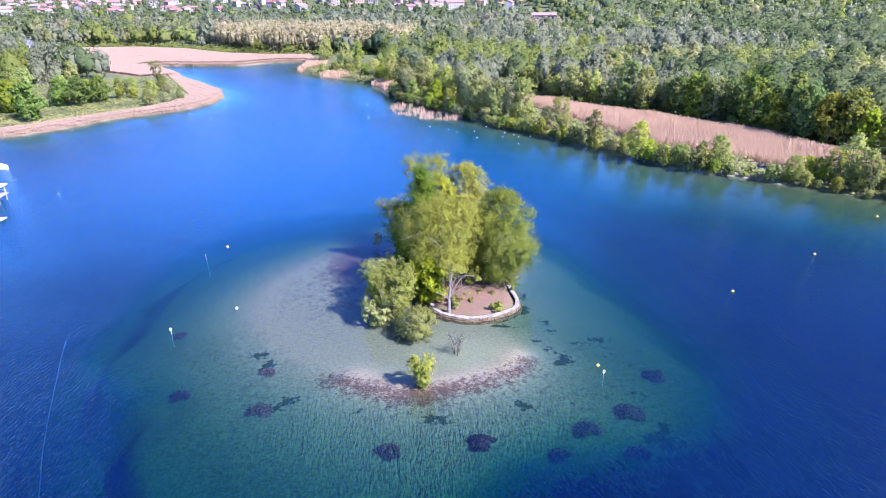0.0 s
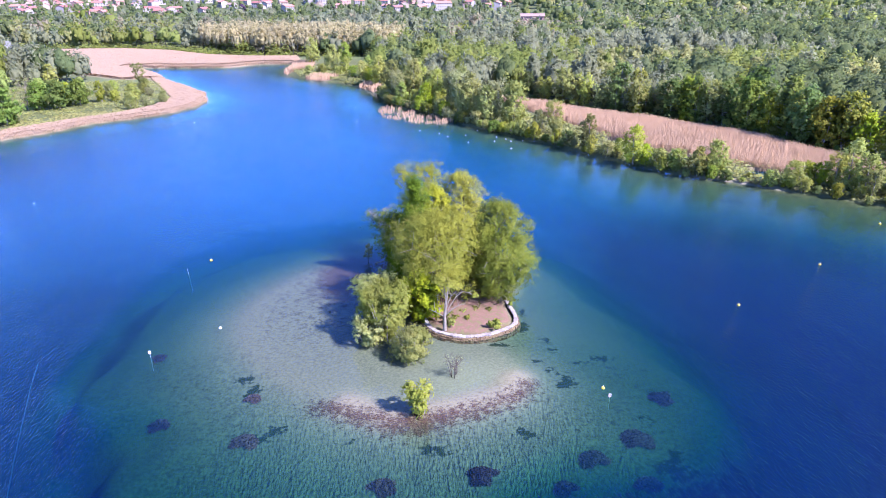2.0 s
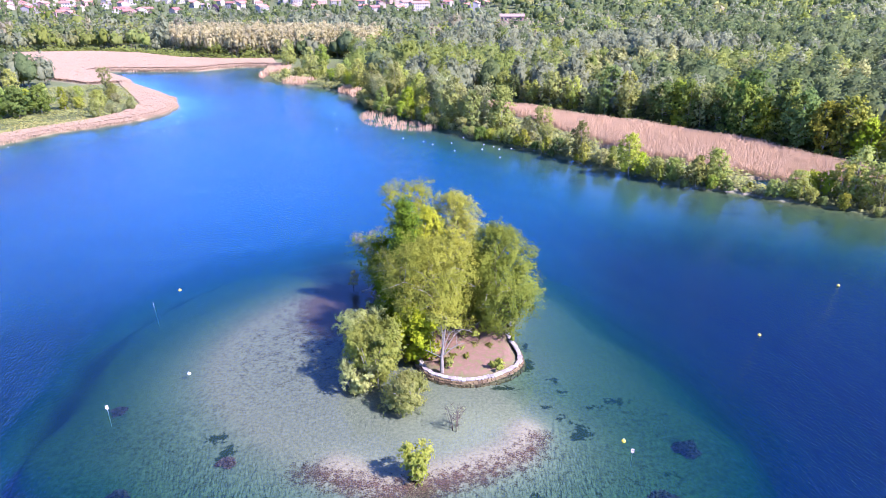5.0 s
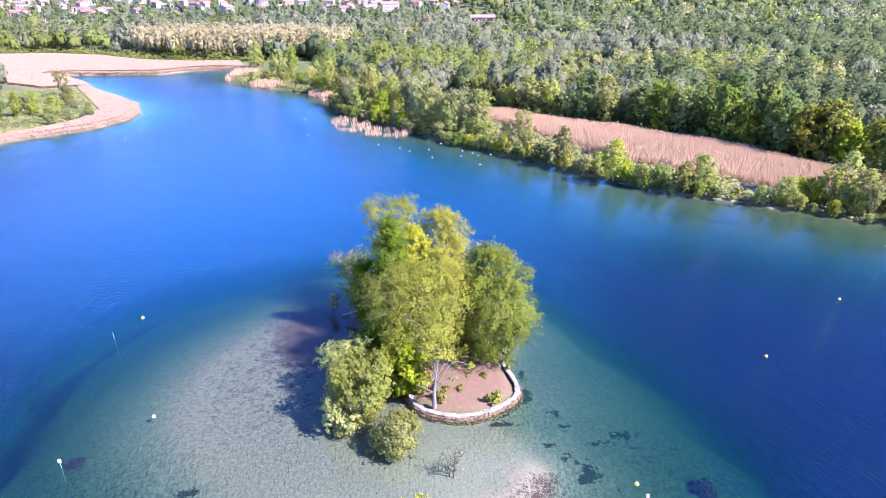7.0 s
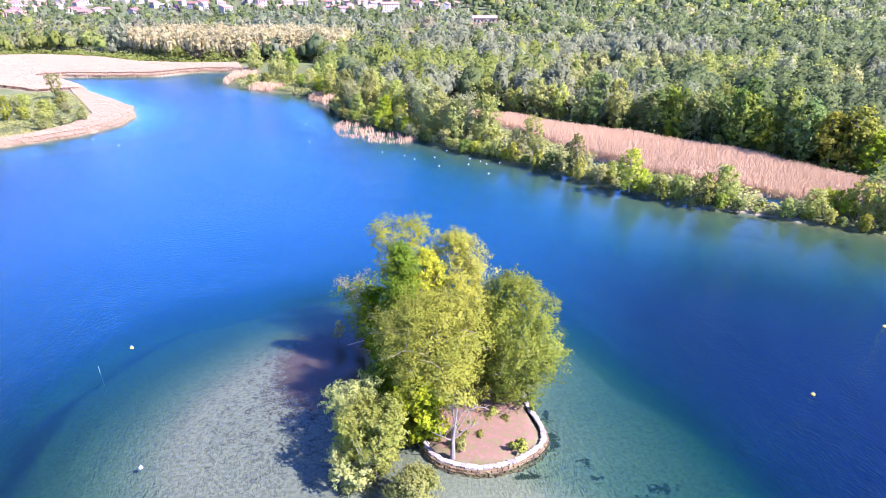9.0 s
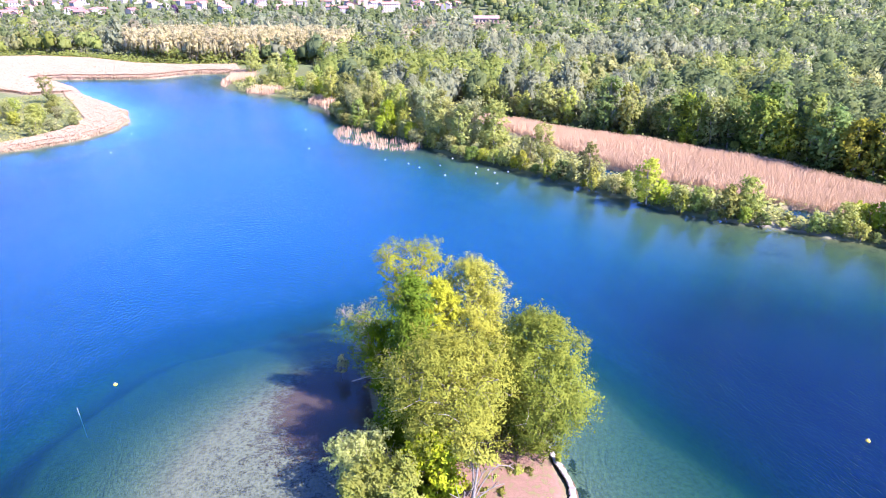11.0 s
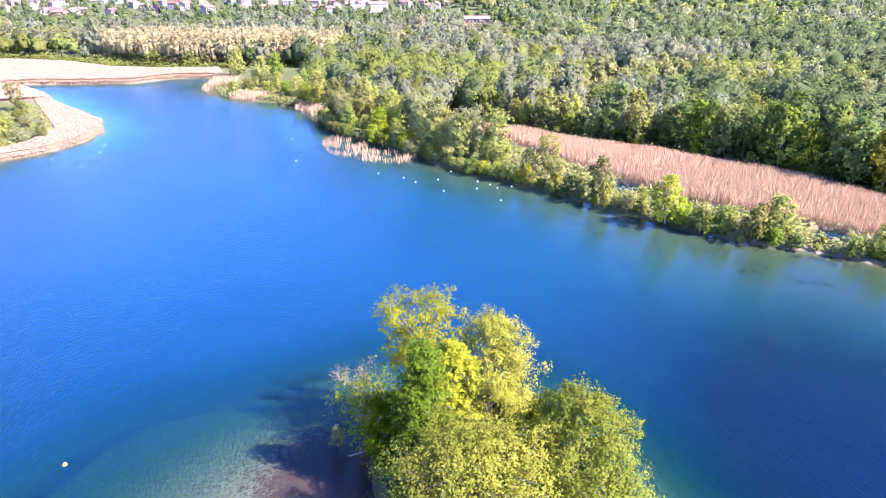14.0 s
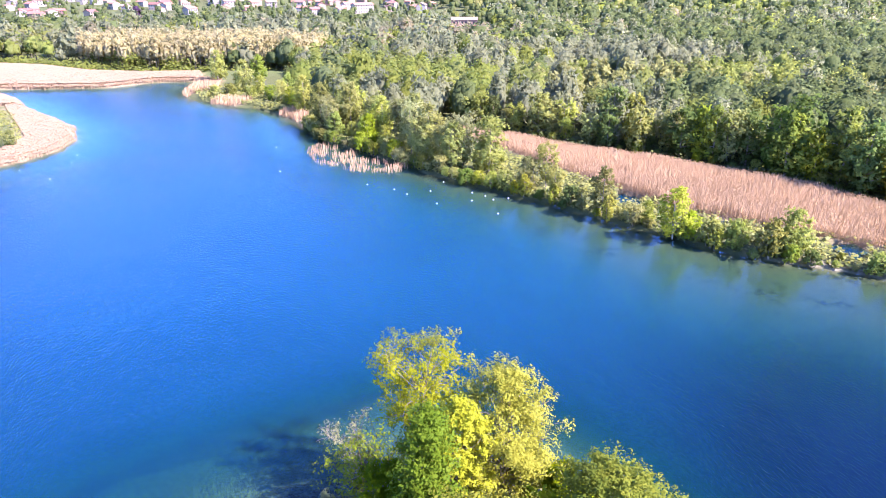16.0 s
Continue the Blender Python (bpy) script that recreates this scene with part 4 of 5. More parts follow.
def buoy(x, y, r, mat, label, group):
    top = tagged(new("buoy"), label, "buoy", group)
    bm = bmesh.new()
    lathe(bm, [(0.15 * r, -0.5 * r), (0.7 * r, -0.35 * r), (r, 0.05 * r), (0.97 * r, 0.35 * r), (0.6 * r, 0.8 * r), (0.18 * r, 1.0 * r)])
    part("float", bm, mat, top)
    bm = bmesh.new()
    lathe(bm, [(0.14 * r, 0.9 * r), (0.14 * r, 1.35 * r), (0.22 * r, 1.4 * r), (0.22 * r, 1.55 * r), (0.08 * r, 1.6 * r)], 8)
    part("mooring_eye", bm, STEEL, top, "grey steel mooring eye")
    top.matrix_basis = pose(x, y, 0, 3, -2, x * 9)
    return top


# white dots on the lake, likely birds among them, all built as buoys
for x, y in ((-3.5, 171.1), (1.8, 167.3), (4.1, 164.0), (8.8, 165.3), (9.3, 157.7), (12.1, 171.1), (16.0, 158.6), (16.8, 163.3), (19.0, 161.0), (19.5, 150.9), (20.1, 158.6), (23.1, 159.2), (-22.3, 183.2), (-25.8, 204.9)):
    buoy(x, y, 0.17, WHITE, "small white dot on the blue water, built as a buoy", "white buoys")
for x, y in ((-76.0, 228.5), (-70.3, 195.8), (-79.0, 190.5), (-69.5, 183.0), (-72.5, 110.7), (-102.0, 166.5), (-72.0, 203.0)):
    buoy(x, y, 0.13, WHITE, "small white dot on open water, built as a buoy", "white buoys")
for x, y in ((41.1, 70.6), (57.7, 82.9), (-30.3, 84.6), (20.3, 52.9), (76.2, 99.2)):
    buoy(x, y, 0.2, YELLOW, "round yellow marker buoy on the lake", "yellow buoys")
# a swan-like white shape, built as a float
buoy(-22.3, 64.8, 0.19, WHITE, "white bird-like float resting on the shallows", "white buoys")


def sign_post(x, y, seed, up):
    top = tagged(new("marker_post"), "white square notice board on a thin post", "sign", "notice boards in the shallows")
    bm = bmesh.new()
    lathe(bm, [(0.035, -2.9), (0.035, 1.1)], 8)
    part("post", bm, STEEL, top)
    bm = bmesh.new()
    box(bm, -0.25, -0.07, 0.85, 0.25, -0.045, 1.33, 0.01)
    board = part("board", bm, WHITE, top, "white square board")
    for z0, z1, x0, x1 in ((1.275, 1.30, -0.22, 0.22), (0.88, 0.905, -0.22, 0.22), (0.905, 1.275, -0.22, -0.195), (0.905, 1.275, 0.195, 0.22)):
        bm = bmesh.new()
        box(bm, x0, -0.078, z0, x1, -0.071, z1)
        part("red_border", bm, RED, board, "red painted border strip")
    bm = bmesh.new()
    box(bm, -0.13, -0.078, 1.05, 0.13, -0.071, 1.2)
    part("symbol_bar", bm, TWIG, board, "dark bar for an unreadable symbol")
    top.matrix_basis = pose(x, y, up, 0, 0, seed) @ Matrix.Diagonal((0.55, 0.7, 0.85, 1)) @ Matrix.Translation((0, 0, -0.4))


sign_post(-27.8, 58.4, 12, 0.1)
sign_post(20.6, 51.3, -8, -0.25)
_top = tagged(new("marker_pole"), "thin white pole standing in the lake", "pole")
_bm = bmesh.new()
lathe(_bm, [(0.03, -3.2), (0.03, 0.5), (0.025, 0.8), (0.015, 0.85)], 8)
part("pole", _bm, STEEL, _top)
_top.matrix_basis = pose(-31.8, 79.8, 0, 2, -2, 0)


def sunken_pipe():
    top = tagged(new("sunken_pipe"), "pale pipe lying under water along the lake bed", "pipe")
    bm = bmesh.new()
    pts = [(-40.5, 58.4, -0.9), (-38.6, 54.0, -0.9), (-36.2, 49.0, -0.9), (-33.6, 43.5, -0.9), (-31.2, 38.8, -0.9), (-28.6, 34.2, -0.95), (-25, 28, -1.0)]
    tube(bm, pts, [0.05] * len(pts), 6)
    part("pipe", bm, STEEL, top)


sunken_pipe()


def sailing_boat():
    top = tagged(new("sailing_boat"), "white sailing boat moored with lowered sails", "boat")
    bm = bmesh.new()
    st = []
    for t in np.linspace(0, 1, 9):
        w = 1.05 * math.sin(min(1, t * 1.35 + 0.18) * math.pi * 0.5) * (1 - max(0, t - 0.55) ** 2 * 4.6)
        xx = -3.0 + 6.2 * t
        st.append([bm.verts.new(c) for c in ((xx, -w, 0.62 + 0.2 * t), (xx, -w * 0.8, 0.0), (xx, 0, -0.35), (xx, w * 0.8, 0.0), (xx, w, 0.62 + 0.2 * t))])
    for a, b in zip(st, st[1:]):
        for i in range(4):
            bm.faces.new((a[i], b[i], b[i + 1], a[i + 1]))
        bm.faces.new((a[4], b[4], b[0], a[0]))
    bm.faces.new(st[0])
    bm.faces.new(list(reversed(st[-1])))
    hull = part("hull", bm, WHITE, top)
    bm = bmesh.new()
    box(bm, -0.6, -0.6, 0.7, 1.5, 0.6, 1.08, 0.12)
    part("cabin", bm, WHITE, hull)
    bm = bmesh.new()
    lathe(bm, [(0.06, 0.7), (0.05, 7.6), (0.02, 7.7)], 8)
    part("mast", bm, STEEL, top)
    bm = bmesh.new()
    tube(bm, [(0.4, 0, 1.7), (-2.4, 0, 1.6)], (0.05, 0.05), 6)
    tube(bm, [(0.3, 0, 1.8), (-1.0, 0, 1.86), (-2.3, 0, 1.72)], (0.14, 0.16, 0.07), 8)
    part("boom", bm, WHITE, top, "boom with a furled white sail")
    top.matrix_basis = pose(-97.2, 128.6, 0, 0, 0, -12)


def stilt_hut():
    top = tagged(new("bathing_hut"), "white roofed bathing platform on stilts in the lake", "platform")
    for k, (x, y) in enumerate(((-1.5, -1.3), (-0.5, -1.3), (0.5, -1.3), (1.5, -1.3), (-1.5, 1.3), (1.5, 1.3), (-0.5, 1.3), (0.5, 1.3))):
        bm = bmesh.new()
        tube(bm, [(x, y, -6), (x, y, 1.7)], (0.11, 0.10), 8)
        part("stilt", bm, WOOD, top)
    for k in range(9):
        bm = bmesh.new()
        box(bm, -1.9, -1.8 + k * 0.4, 1.7, 1.9, -1.43 + k * 0.4, 1.82, 0.01)
        part("plank", bm, WOOD, top)
    for x, y in ((-1.5, -1.3), (1.5, -1.3), (-1.5, 1.3), (1.5, 1.3)):
        bm = bmesh.new()
        box(bm, x - 0.06, y - 0.06, 1.82, x + 0.06, y + 0.06, 4.1)
        part("roof_post", bm, WHITE, top)
    for z in (2.35, 2.75):
        bm = bmesh.new()
        for a, b in (((-1.7, -1.5), (1.7, -1.5)), ((-1.7, 1.5), (1.7, 1.5)), ((-1.7, -1.5), (-1.7, 1.5))):
            tube(bm, [(*a, z), (*b, z)], (0.05, 0.05), 6)
        part("railing", bm, WHITE, top)
    bm = bmesh.new()
    v = [bm.verts.new(c) for c in ((-2, -1.9, 4.1), (2, -1.9, 4.1), (2, 1.9, 4.1), (-2, 1.9, 4.1), (0, 0, 5.0), (-2, -1.9, 4.0), (2, -1.9, 4.0), (2, 1.9, 4.0), (-2, 1.9, 4.0))]
    for a, b in ((0, 1), (1, 2), (2, 3), (3, 0)):
        bm.faces.new((v[a], v[b], v[4]))
        bm.faces.new((v[a + 5], v[b + 5], v[b], v[a]))
    bm.faces.new((v[8], v[7], v[6], v[5]))
    part("roof", bm, WHITE, top, "white hipped roof")
    top.matrix_basis = pose(-81.4, 105.4, 0, 0, 0, 8) @ Matrix.Diagonal((1, 1, 0.74, 1))


def pontoon():
    top = tagged(new("pontoon"), "low grey floating swimming pontoon", "pontoon")
    for x in (-1.6, 0, 1.6):
        bm = bmesh.new()
        tube(bm, [(x, -0.8, 0.02), (x, 0.8, 0.02)], (0.2, 0.2), 10)
        part("float", bm, STEEL, top)
    for k in range(8):
        bm = bmesh.new()
        box(bm, -2.4 + k * 0.6, -0.9, 0.22, -1.85 + k * 0.6, 0.9, 0.30, 0.01)
        part("plank", bm, WHITE, top)
    top.matrix_basis = pose(-75.4, 95.6, 0, 0, 0, 4)


sailing_boat()
stilt_hut()
pontoon()

# ---- the right bank: trees and shrubs along the shore ----
BANK = [
    tree("bank_tree", "rounded fresh green tree on the lake shore", 8.2, 3.3, 0.5, 2566, 0.264, L_BANK, 101, "round", 40, group="trees on the shore", place=(44.8, 135.6, 0.5, 0, 0, 0), limbs=7, ball=0.27),
    tree("bank_tree", "upright yellow-green tree on the lake shore", 8.4, 2.5, 0.8, 1995, 0.264, L_SEDGE, 102, "round", 34, group="trees on the shore", place=(37.2, 147.4, 0.5, 0, 0, 0), limbs=7, ball=0.27),
    tree("bank_tree", "slender olive-green tree on the lake shore", 8.8, 2.8, 1.8, 1710, 0.264, L_SEDGE, 103, "vase", 34, group="trees on the shore", place=(31.3, 162.6, 0.5, 0, 0, 0), limbs=7, ball=0.27),
    tree("bank_tree", "grey-green willow on the lake shore", 7.0, 3.0, 0.4, 2281, 0.264, L_WILLOW, 104, "round", 37, group="trees on the shore", place=(59.0, 127.2, 0.5, 0, 0, 0), limbs=7, ball=0.27, stems=3),
    tree("bank_shrub", "dense green shrub on the lake shore", 4.4, 2.4, 0.2, 1424, 0.256, L_BANK, 105, "round", 27, category="shrub", group="shrubs on the shore", place=(52.2, 130.3, 0.4, 0, 0, 0), limbs=7, ball=0.27, stems=3),
    tree("bank_shrub", "olive shrub with mixed leaves on the shore", 4.0, 2.3, 0.2, 1353, 0.256, L_SEDGE, 106, "round", 27, category="shrub", group="shrubs on the shore", place=(49.3, 132.2, 0.4, 0, 0, 0), limbs=7, ball=0.27, stems=3),
    tree("bank_shrub", "grey-green budding shrub on the shore", 3.6, 2.2, 0.2, 1068, 0.224, L_BARE, 107, "vase", 27, category="shrub", group="shrubs on the shore", place=(40.5, 142.0, 0.4, 0, 0, 0), limbs=7, ball=0.27, stems=4, bark=TWIG, twigs=3),
    tree("bank_tree", "golden-leaved small tree on the shore", 6.0, 2.2, 0.4, 1640, 0.256, L_GOLD, 108, "round", 30, group="trees on the shore", place=(55.5, 126.6, 0.4, 0, 0, 0), limbs=7, ball=0.27),
    tree("bank_shrub", "dark green shrub on the lake shore", 3.4, 2.2, 0.2, 1210, 0.256, L_EDGE, 109, "round", 23, category="shrub", group="shrubs on the shore", place=(33.5, 153.0, 0.4, 0, 0, 0), limbs=7, ball=0.27, stems=3),
    tree("tall_bank_tree", "tall pale grey-green tree at the wood's edge", 12.5, 4.2, 1.2, 3280, 0.32, L_WILLOW, 110, "round", 47, group="tall trees on the shore", place=(10.5, 186.5, 0.6, 0, 0, 0), limbs=7, ball=0.27),
    tree("tall_bank_tree", "tall half-bare brownish tree at the wood's edge", 11.5, 4.0, 1.5, 2566, 0.288, L_BARE, 111, "vase", 44, group="tall trees on the shore", place=(17.0, 178.5, 0.6, 0, 0, 0), limbs=7, ball=0.27, twigs=3),
    tree("tall_bank_tree", "tall green tree at the wood's edge", 12.0, 4.4, 0.8, 3280, 0.32, L_SEDGE, 112, "round", 47, group="tall trees on the shore", place=(22.0, 174.0, 0.6, 0, 0, 0), limbs=7, ball=0.27),
]
_rng = np.random.default_rng(21)


def along(points, step, jitter, inland):
    """Places along a shoreline, set back from the water."""
    p = np.array(points, float)
    seg = np.r_[0, np.cumsum(np.hypot(*np.diff(p, axis=0).T))]
    out, s = [], 0.0
    while s < seg[-1]:
        x, y = np.interp(s, seg, p[:, 0]), np.interp(s, seg, p[:, 1])
        d = np.array((np.interp(s + 0.5, seg, p[:, 0]) - x, np.interp(s + 0.5, seg, p[:, 1]) - y))
        n = np.array((d[1], -d[0])) / (np.hypot(*d) + 1e-9)
        off = inland + _rng.uniform(-jitter, jitter)
        out.append((x + n[0] * off, y + n[1] * off))
        s += step * _rng.uniform(0.7, 1.3)
    return out


SHORE_R = [(100, 95.5), (82, 107.5), (71, 116), (61, 122.3), (49.5, 130), (38, 144.5), (31, 153.5), (24, 161)]
SHORE_R2 = [(24, 161), (15.5, 170.3), (6.5, 181), (0, 192), (-10, 204), (-17, 213), (-21, 230)]


GAPS = [(41.8, 147.4, 3.4), (43.4, 151.0, 3.4), (64.6, 122.4, 2.6), (66.8, 125.4, 2.6)]


def plant(protos, x, y, lo, hi):
    if any(math.hypot(x - gx, y - gy) < gr for gx, gy, gr in GAPS):
        hi = lo = 0.3
    p = protos[_rng.integers(len(protos))]
    k = _rng.uniform(lo, hi)
    return copy_thing(p, Matrix.LocRotScale((x, y, float(ground_z(x, y)[0]) - 0.05), Euler((0, 0, _rng.uniform(0, 6.28))), (k, k, k * _rng.uniform(0.85, 1.15))))


for x, y in along(SHORE_R, 3.0, 0.8, 0.7):
    if min(math.hypot(x - px, y - py) for px, py, _ in PONDS) > 4:
        plant([BANK[k] for k in (4, 5, 6, 8, 4, 5, 7)], x, y, 0.35, 0.8)
for x, y in along(SHORE_R, 6.4, 1.4, 2.6):
    if min(math.hypot(x - px, y - py) for px, py, _ in PONDS) > 5:
        plant([BANK[k] for k in (0, 1, 2, 3, 3, 5, 7, 6)], x, y, 0.45, 0.85)
for x, y in along([(110, 92), (82, 109), (72, 117)], 3.4, 1.5, 4.0):
    plant([BANK[k] for k in (0, 4, 7, 5, 3)], x, y, 0.7, 1.1)
for x, y in along(SHORE_R2, 2.6, 0.7, 0.7):
    plant([BANK[k] for k in (4, 5, 6, 8, 5, 6)], x, y, 0.5, 1.1)
for x, y in along(SHORE_R2[1:], 4.6, 1.4, 5.0):
    plant([BANK[k] for k in (0, 3, 9, 10, 11, 10, 1)], x, y, 0.6, 0.95)
for x, y in along(SHORE_R2[3:], 6.0, 2.0, 10.5):
    plant([BANK[k] for k in (9, 10, 11, 9)], x, y, 0.75, 1.0)

EDGE_WOOD = [
    tree("edge_tree", "large dark green tree at the edge of the wood", 14.5, 4.8, 1.0, 2205, 0.44, L_EDGE, 141, "round", 40, group="trees at the wood's edge", place=(88, 150, 0.6, 0, 0, 0), ball=0.3, limbs=9),
    tree("edge_tree", "large mid-green tree at the edge of the wood", 13.5, 4.6, 1.2, 2120, 0.44, L_BANK, 142, "round", 40, group="trees at the wood's edge", place=(80, 161, 0.6, 0, 0, 0), ball=0.3, limbs=9),
    tree("edge_tree", "pale grey-green willow at the edge of the wood", 11.0, 3.8, 0.8, 1781, 0.405, L_WILLOW, 143, "vase", 34, group="trees at the wood's edge", place=(58, 184, 0.6, 0, 0, 0), ball=0.3, limbs=9),
    tree("edge_tree", "olive-green tree at the edge of the wood", 12.0, 4.0, 1.0, 1866, 0.405, L_SEDGE, 144, "round", 36, group="trees at the wood's edge", place=(40, 203, 0.6, 0, 0, 0), ball=0.3, limbs=9),
]
for x, y in along([(24, 219), (36, 207), (52, 192), (66, 179)], 4.6, 1.8, -1.5):
    plant([EDGE_WOOD[k] for k in (2, 3, 2, 3, 1, 2, 0)], x, y, 0.5, 0.9)
for x, y in along([(66, 179), (76, 170), (84, 158), (90, 146), (103, 130), (112, 118)], 4.4, 1.8, -1.5):
    plant([EDGE_WOOD[k] for k in (0, 0, 1, 3)], x, y, 0.7, 1.05)
for x, y in along([(24, 216), (36, 204), (52, 189), (66, 176), (75, 167), (83, 156), (88, 145), (101, 128)], 4.0, 1.0, -0.5):
    plant([BANK[k] for k in (4, 5, 8, 8)], x, y, 0.35, 0.7)

copy_thing(EDGE_WOOD[0], Matrix.LocRotScale((55.5, 193.5, 0.6), Euler((0, 0, 1.0)), (1.0, 1.0, 1.02)))
copy_thing(BANK[7], Matrix.LocRotScale((60.5, 193.0, 0.6), Euler((0, 0, 2.0)), (1.9, 1.9, 2.1)))
# ---- the spit's far corner and the left peninsula ----
for x, y, k, s in ((-46, 283, 9, 0.95), (-40, 280, 3, 1.0), (-31, 262, 3, 1.1), (-27, 258, 4, 1.4), (-35, 268, 4, 1.2), (-50, 277, 5, 1.2), (-56, 280, 5, 1.0), (-24, 252, 0, 1.0), (-22, 245, 9, 0.9), (-42, 272, 5, 1.1), (-30, 275, 0, 1.0)):
    copy_thing(BANK[k], Matrix.LocRotScale((x, y, 0.4), Euler((0, 0, x)), (s, s, s)))
PEN = tree("round_tree", "dense dark green round-crowned tree on the peninsula", 10.5, 4.4, 0.8, 2507, 0.47, L_EDGE, 121, "round", 28, group="round trees on the peninsula", place=(-119.6, 176, 0.6, 0, 0, 0))
PEN2 = tree("round_tree", "fresh green round-crowned tree on the peninsula", 10.0, 4.2, 0.8, 2410, 0.47, L_BANK, 122, "round", 28, group="round trees on the peninsula", place=(-132, 186, 0.6, 0, 0, 0))
BARE = tree("bare_tree", "dark leafless tree between the green ones", 10.5, 3.4, 2.0, 500, 0.3, L_BARE, 123, "vase", 22, place=(-126.5, 197, 0.6, 0, 0, 0), bark=TWIG, twigs=7, limbs=22)
for x, y, p, s in ((-122.7, 197, PEN, 0.8), (-117.0, 198, PEN, 0.85), (-113.8, 204, PEN, 0.78), (-119, 206, PEN2, 0.7), (-143, 178, PEN2, 0.95), (-140, 192, PEN, 1.0), (-152, 190, PEN, 1.0), (-138, 172, PEN2, 0.85),
                   (-109.5, 209, BANK[1], 0.85), (-106.5, 212, BANK[5], 0.9), (-124, 224, BANK[0], 0.75), (-131, 212, PEN2, 0.75), (-94, 197.5, BANK[3], 0.75), (-98, 206, BANK[3], 0.95), (-92.5, 204, BANK[6], 0.9), (-89, 209, BANK[3], 0.6),
                   (-101, 214, BANK[3], 0.8), (-113, 245, BANK[2], 0.95), (-109, 240, BANK[5], 0.9), (-104, 228, BANK[5], 0.9), (-99, 221, BANK[6], 0.9), (-112, 219, BANK[3], 0.75), (-117, 232, BANK[4], 0.9), (-145, 208, BANK[9], 0.85),
                   (-152, 224, PEN2, 0.85), (-140, 234, BANK[9], 0.75), (-160, 205, BANK[9], 0.9), (-60, 308, BANK[9], 0.95), (-45.5, 313, BANK[0], 1.15), (-52, 303, BANK[5], 1.0)):
    copy_thing(p, Matrix.LocRotScale((x, y, float(ground_z(x, y)[0])), Euler((0, 0, x * 3 + y)), (s, s, s)))


# ---- reeds ----
def scatter(loop, n, rng):
    lo, hi = loop.min(0), loop.max(0)
    p = rng.uniform(lo, hi, (n, 2))
    return p[inside(p[:, 0], p[:, 1], loop)]


def reeds(name, label, loops, per_m2, high, wide, seed, water=False, even=0.72, mat=None):
    """A stand of dry reeds: tapering blades in small leaning sheaves."""
    rng = np.random.default_rng(seed)
    pts = np.concatenate([scatter(l, int(np.prod(l.max(0) - l.min(0)) * per_m2), rng) for l in loops])
    z = ground_z(pts[:, 0], pts[:, 1])
    if water:
        ok = wobble(pts[:, 0], pts[:, 1], 1.5) + 0.7 * wobble(pts[:, 1], pts[:, 0], 0.5) > -0.05
        pts, z = pts[ok], np.full(ok.sum(), -0.2)
    else:
        ok = z > -0.15
        pts, z = pts[ok], z[ok]
    n = len(pts)
    base = np.c_[pts, z - 0.05]
    a = rng.uniform(0, math.tau, n)
    u = np.c_[np.cos(a), np.sin(a), np.zeros(n)] * wide * rng.uniform(0.6, 1.4, (n, 1))
    patch = 1 + 0.14 * wobble(pts[:, 0], pts[:, 1], 4.0) + 0.08 * wobble(pts[:, 1], pts[:, 0], 1.7)
    tip = base + np.c_[rng.normal(0.06, 0.08, n) * high, rng.normal(-0.02, 0.08, n) * high, high * patch * rng.uniform(even, 1.87 - even, n)]
    q = np.stack([base - u * 0.5, base + u * 0.5, tip + u * 0.22, tip - u * 0.22], 1)
    t = np.clip(0.5 + 0.35 * wobble(pts[:, 0], pts[:, 1], 9.0) + rng.normal(0, 0.15, n), 0, 1)
    return tagged(obj(name, quads_mesh(name, q, t, unit(rng.normal(0, 0.16, (n, 3)) + (0.25, -0.3, 1))), mat or REED), label, "reeds", kind="stuff")


reeds("reed_field", "wide field of dry pinkish-brown reeds behind the shore", [FIELD], 34, 2.2, 0.052, 61, even=0.86)
reeds("reed_bed", "pale dry reed bed round the far bay", [BED_W], 3.2, 1.15, 0.16, 62, even=0.92, mat=REED_PALE)
reeds("reed_fringe", "pale dry reeds fringing the peninsula", [TIP, STRIP], 10.0, 0.75, 0.10, 63, even=0.9, mat=REED_PALE)
reeds("reed_fringe", "pale dry reeds on the far spits", SPITS, 8.0, 1.6, 0.2, 64)
CLUMP = np.array([(-18.5, 201), (-15, 188.5), (-6, 180.5), (4.4, 178), (5.5, 183), (-4, 193), (-14, 207)], float)
reeds("water_reeds", "broken stand of dry reeds in the water", [CLUMP], 7.0, 1.15, 0.12, 65, True)


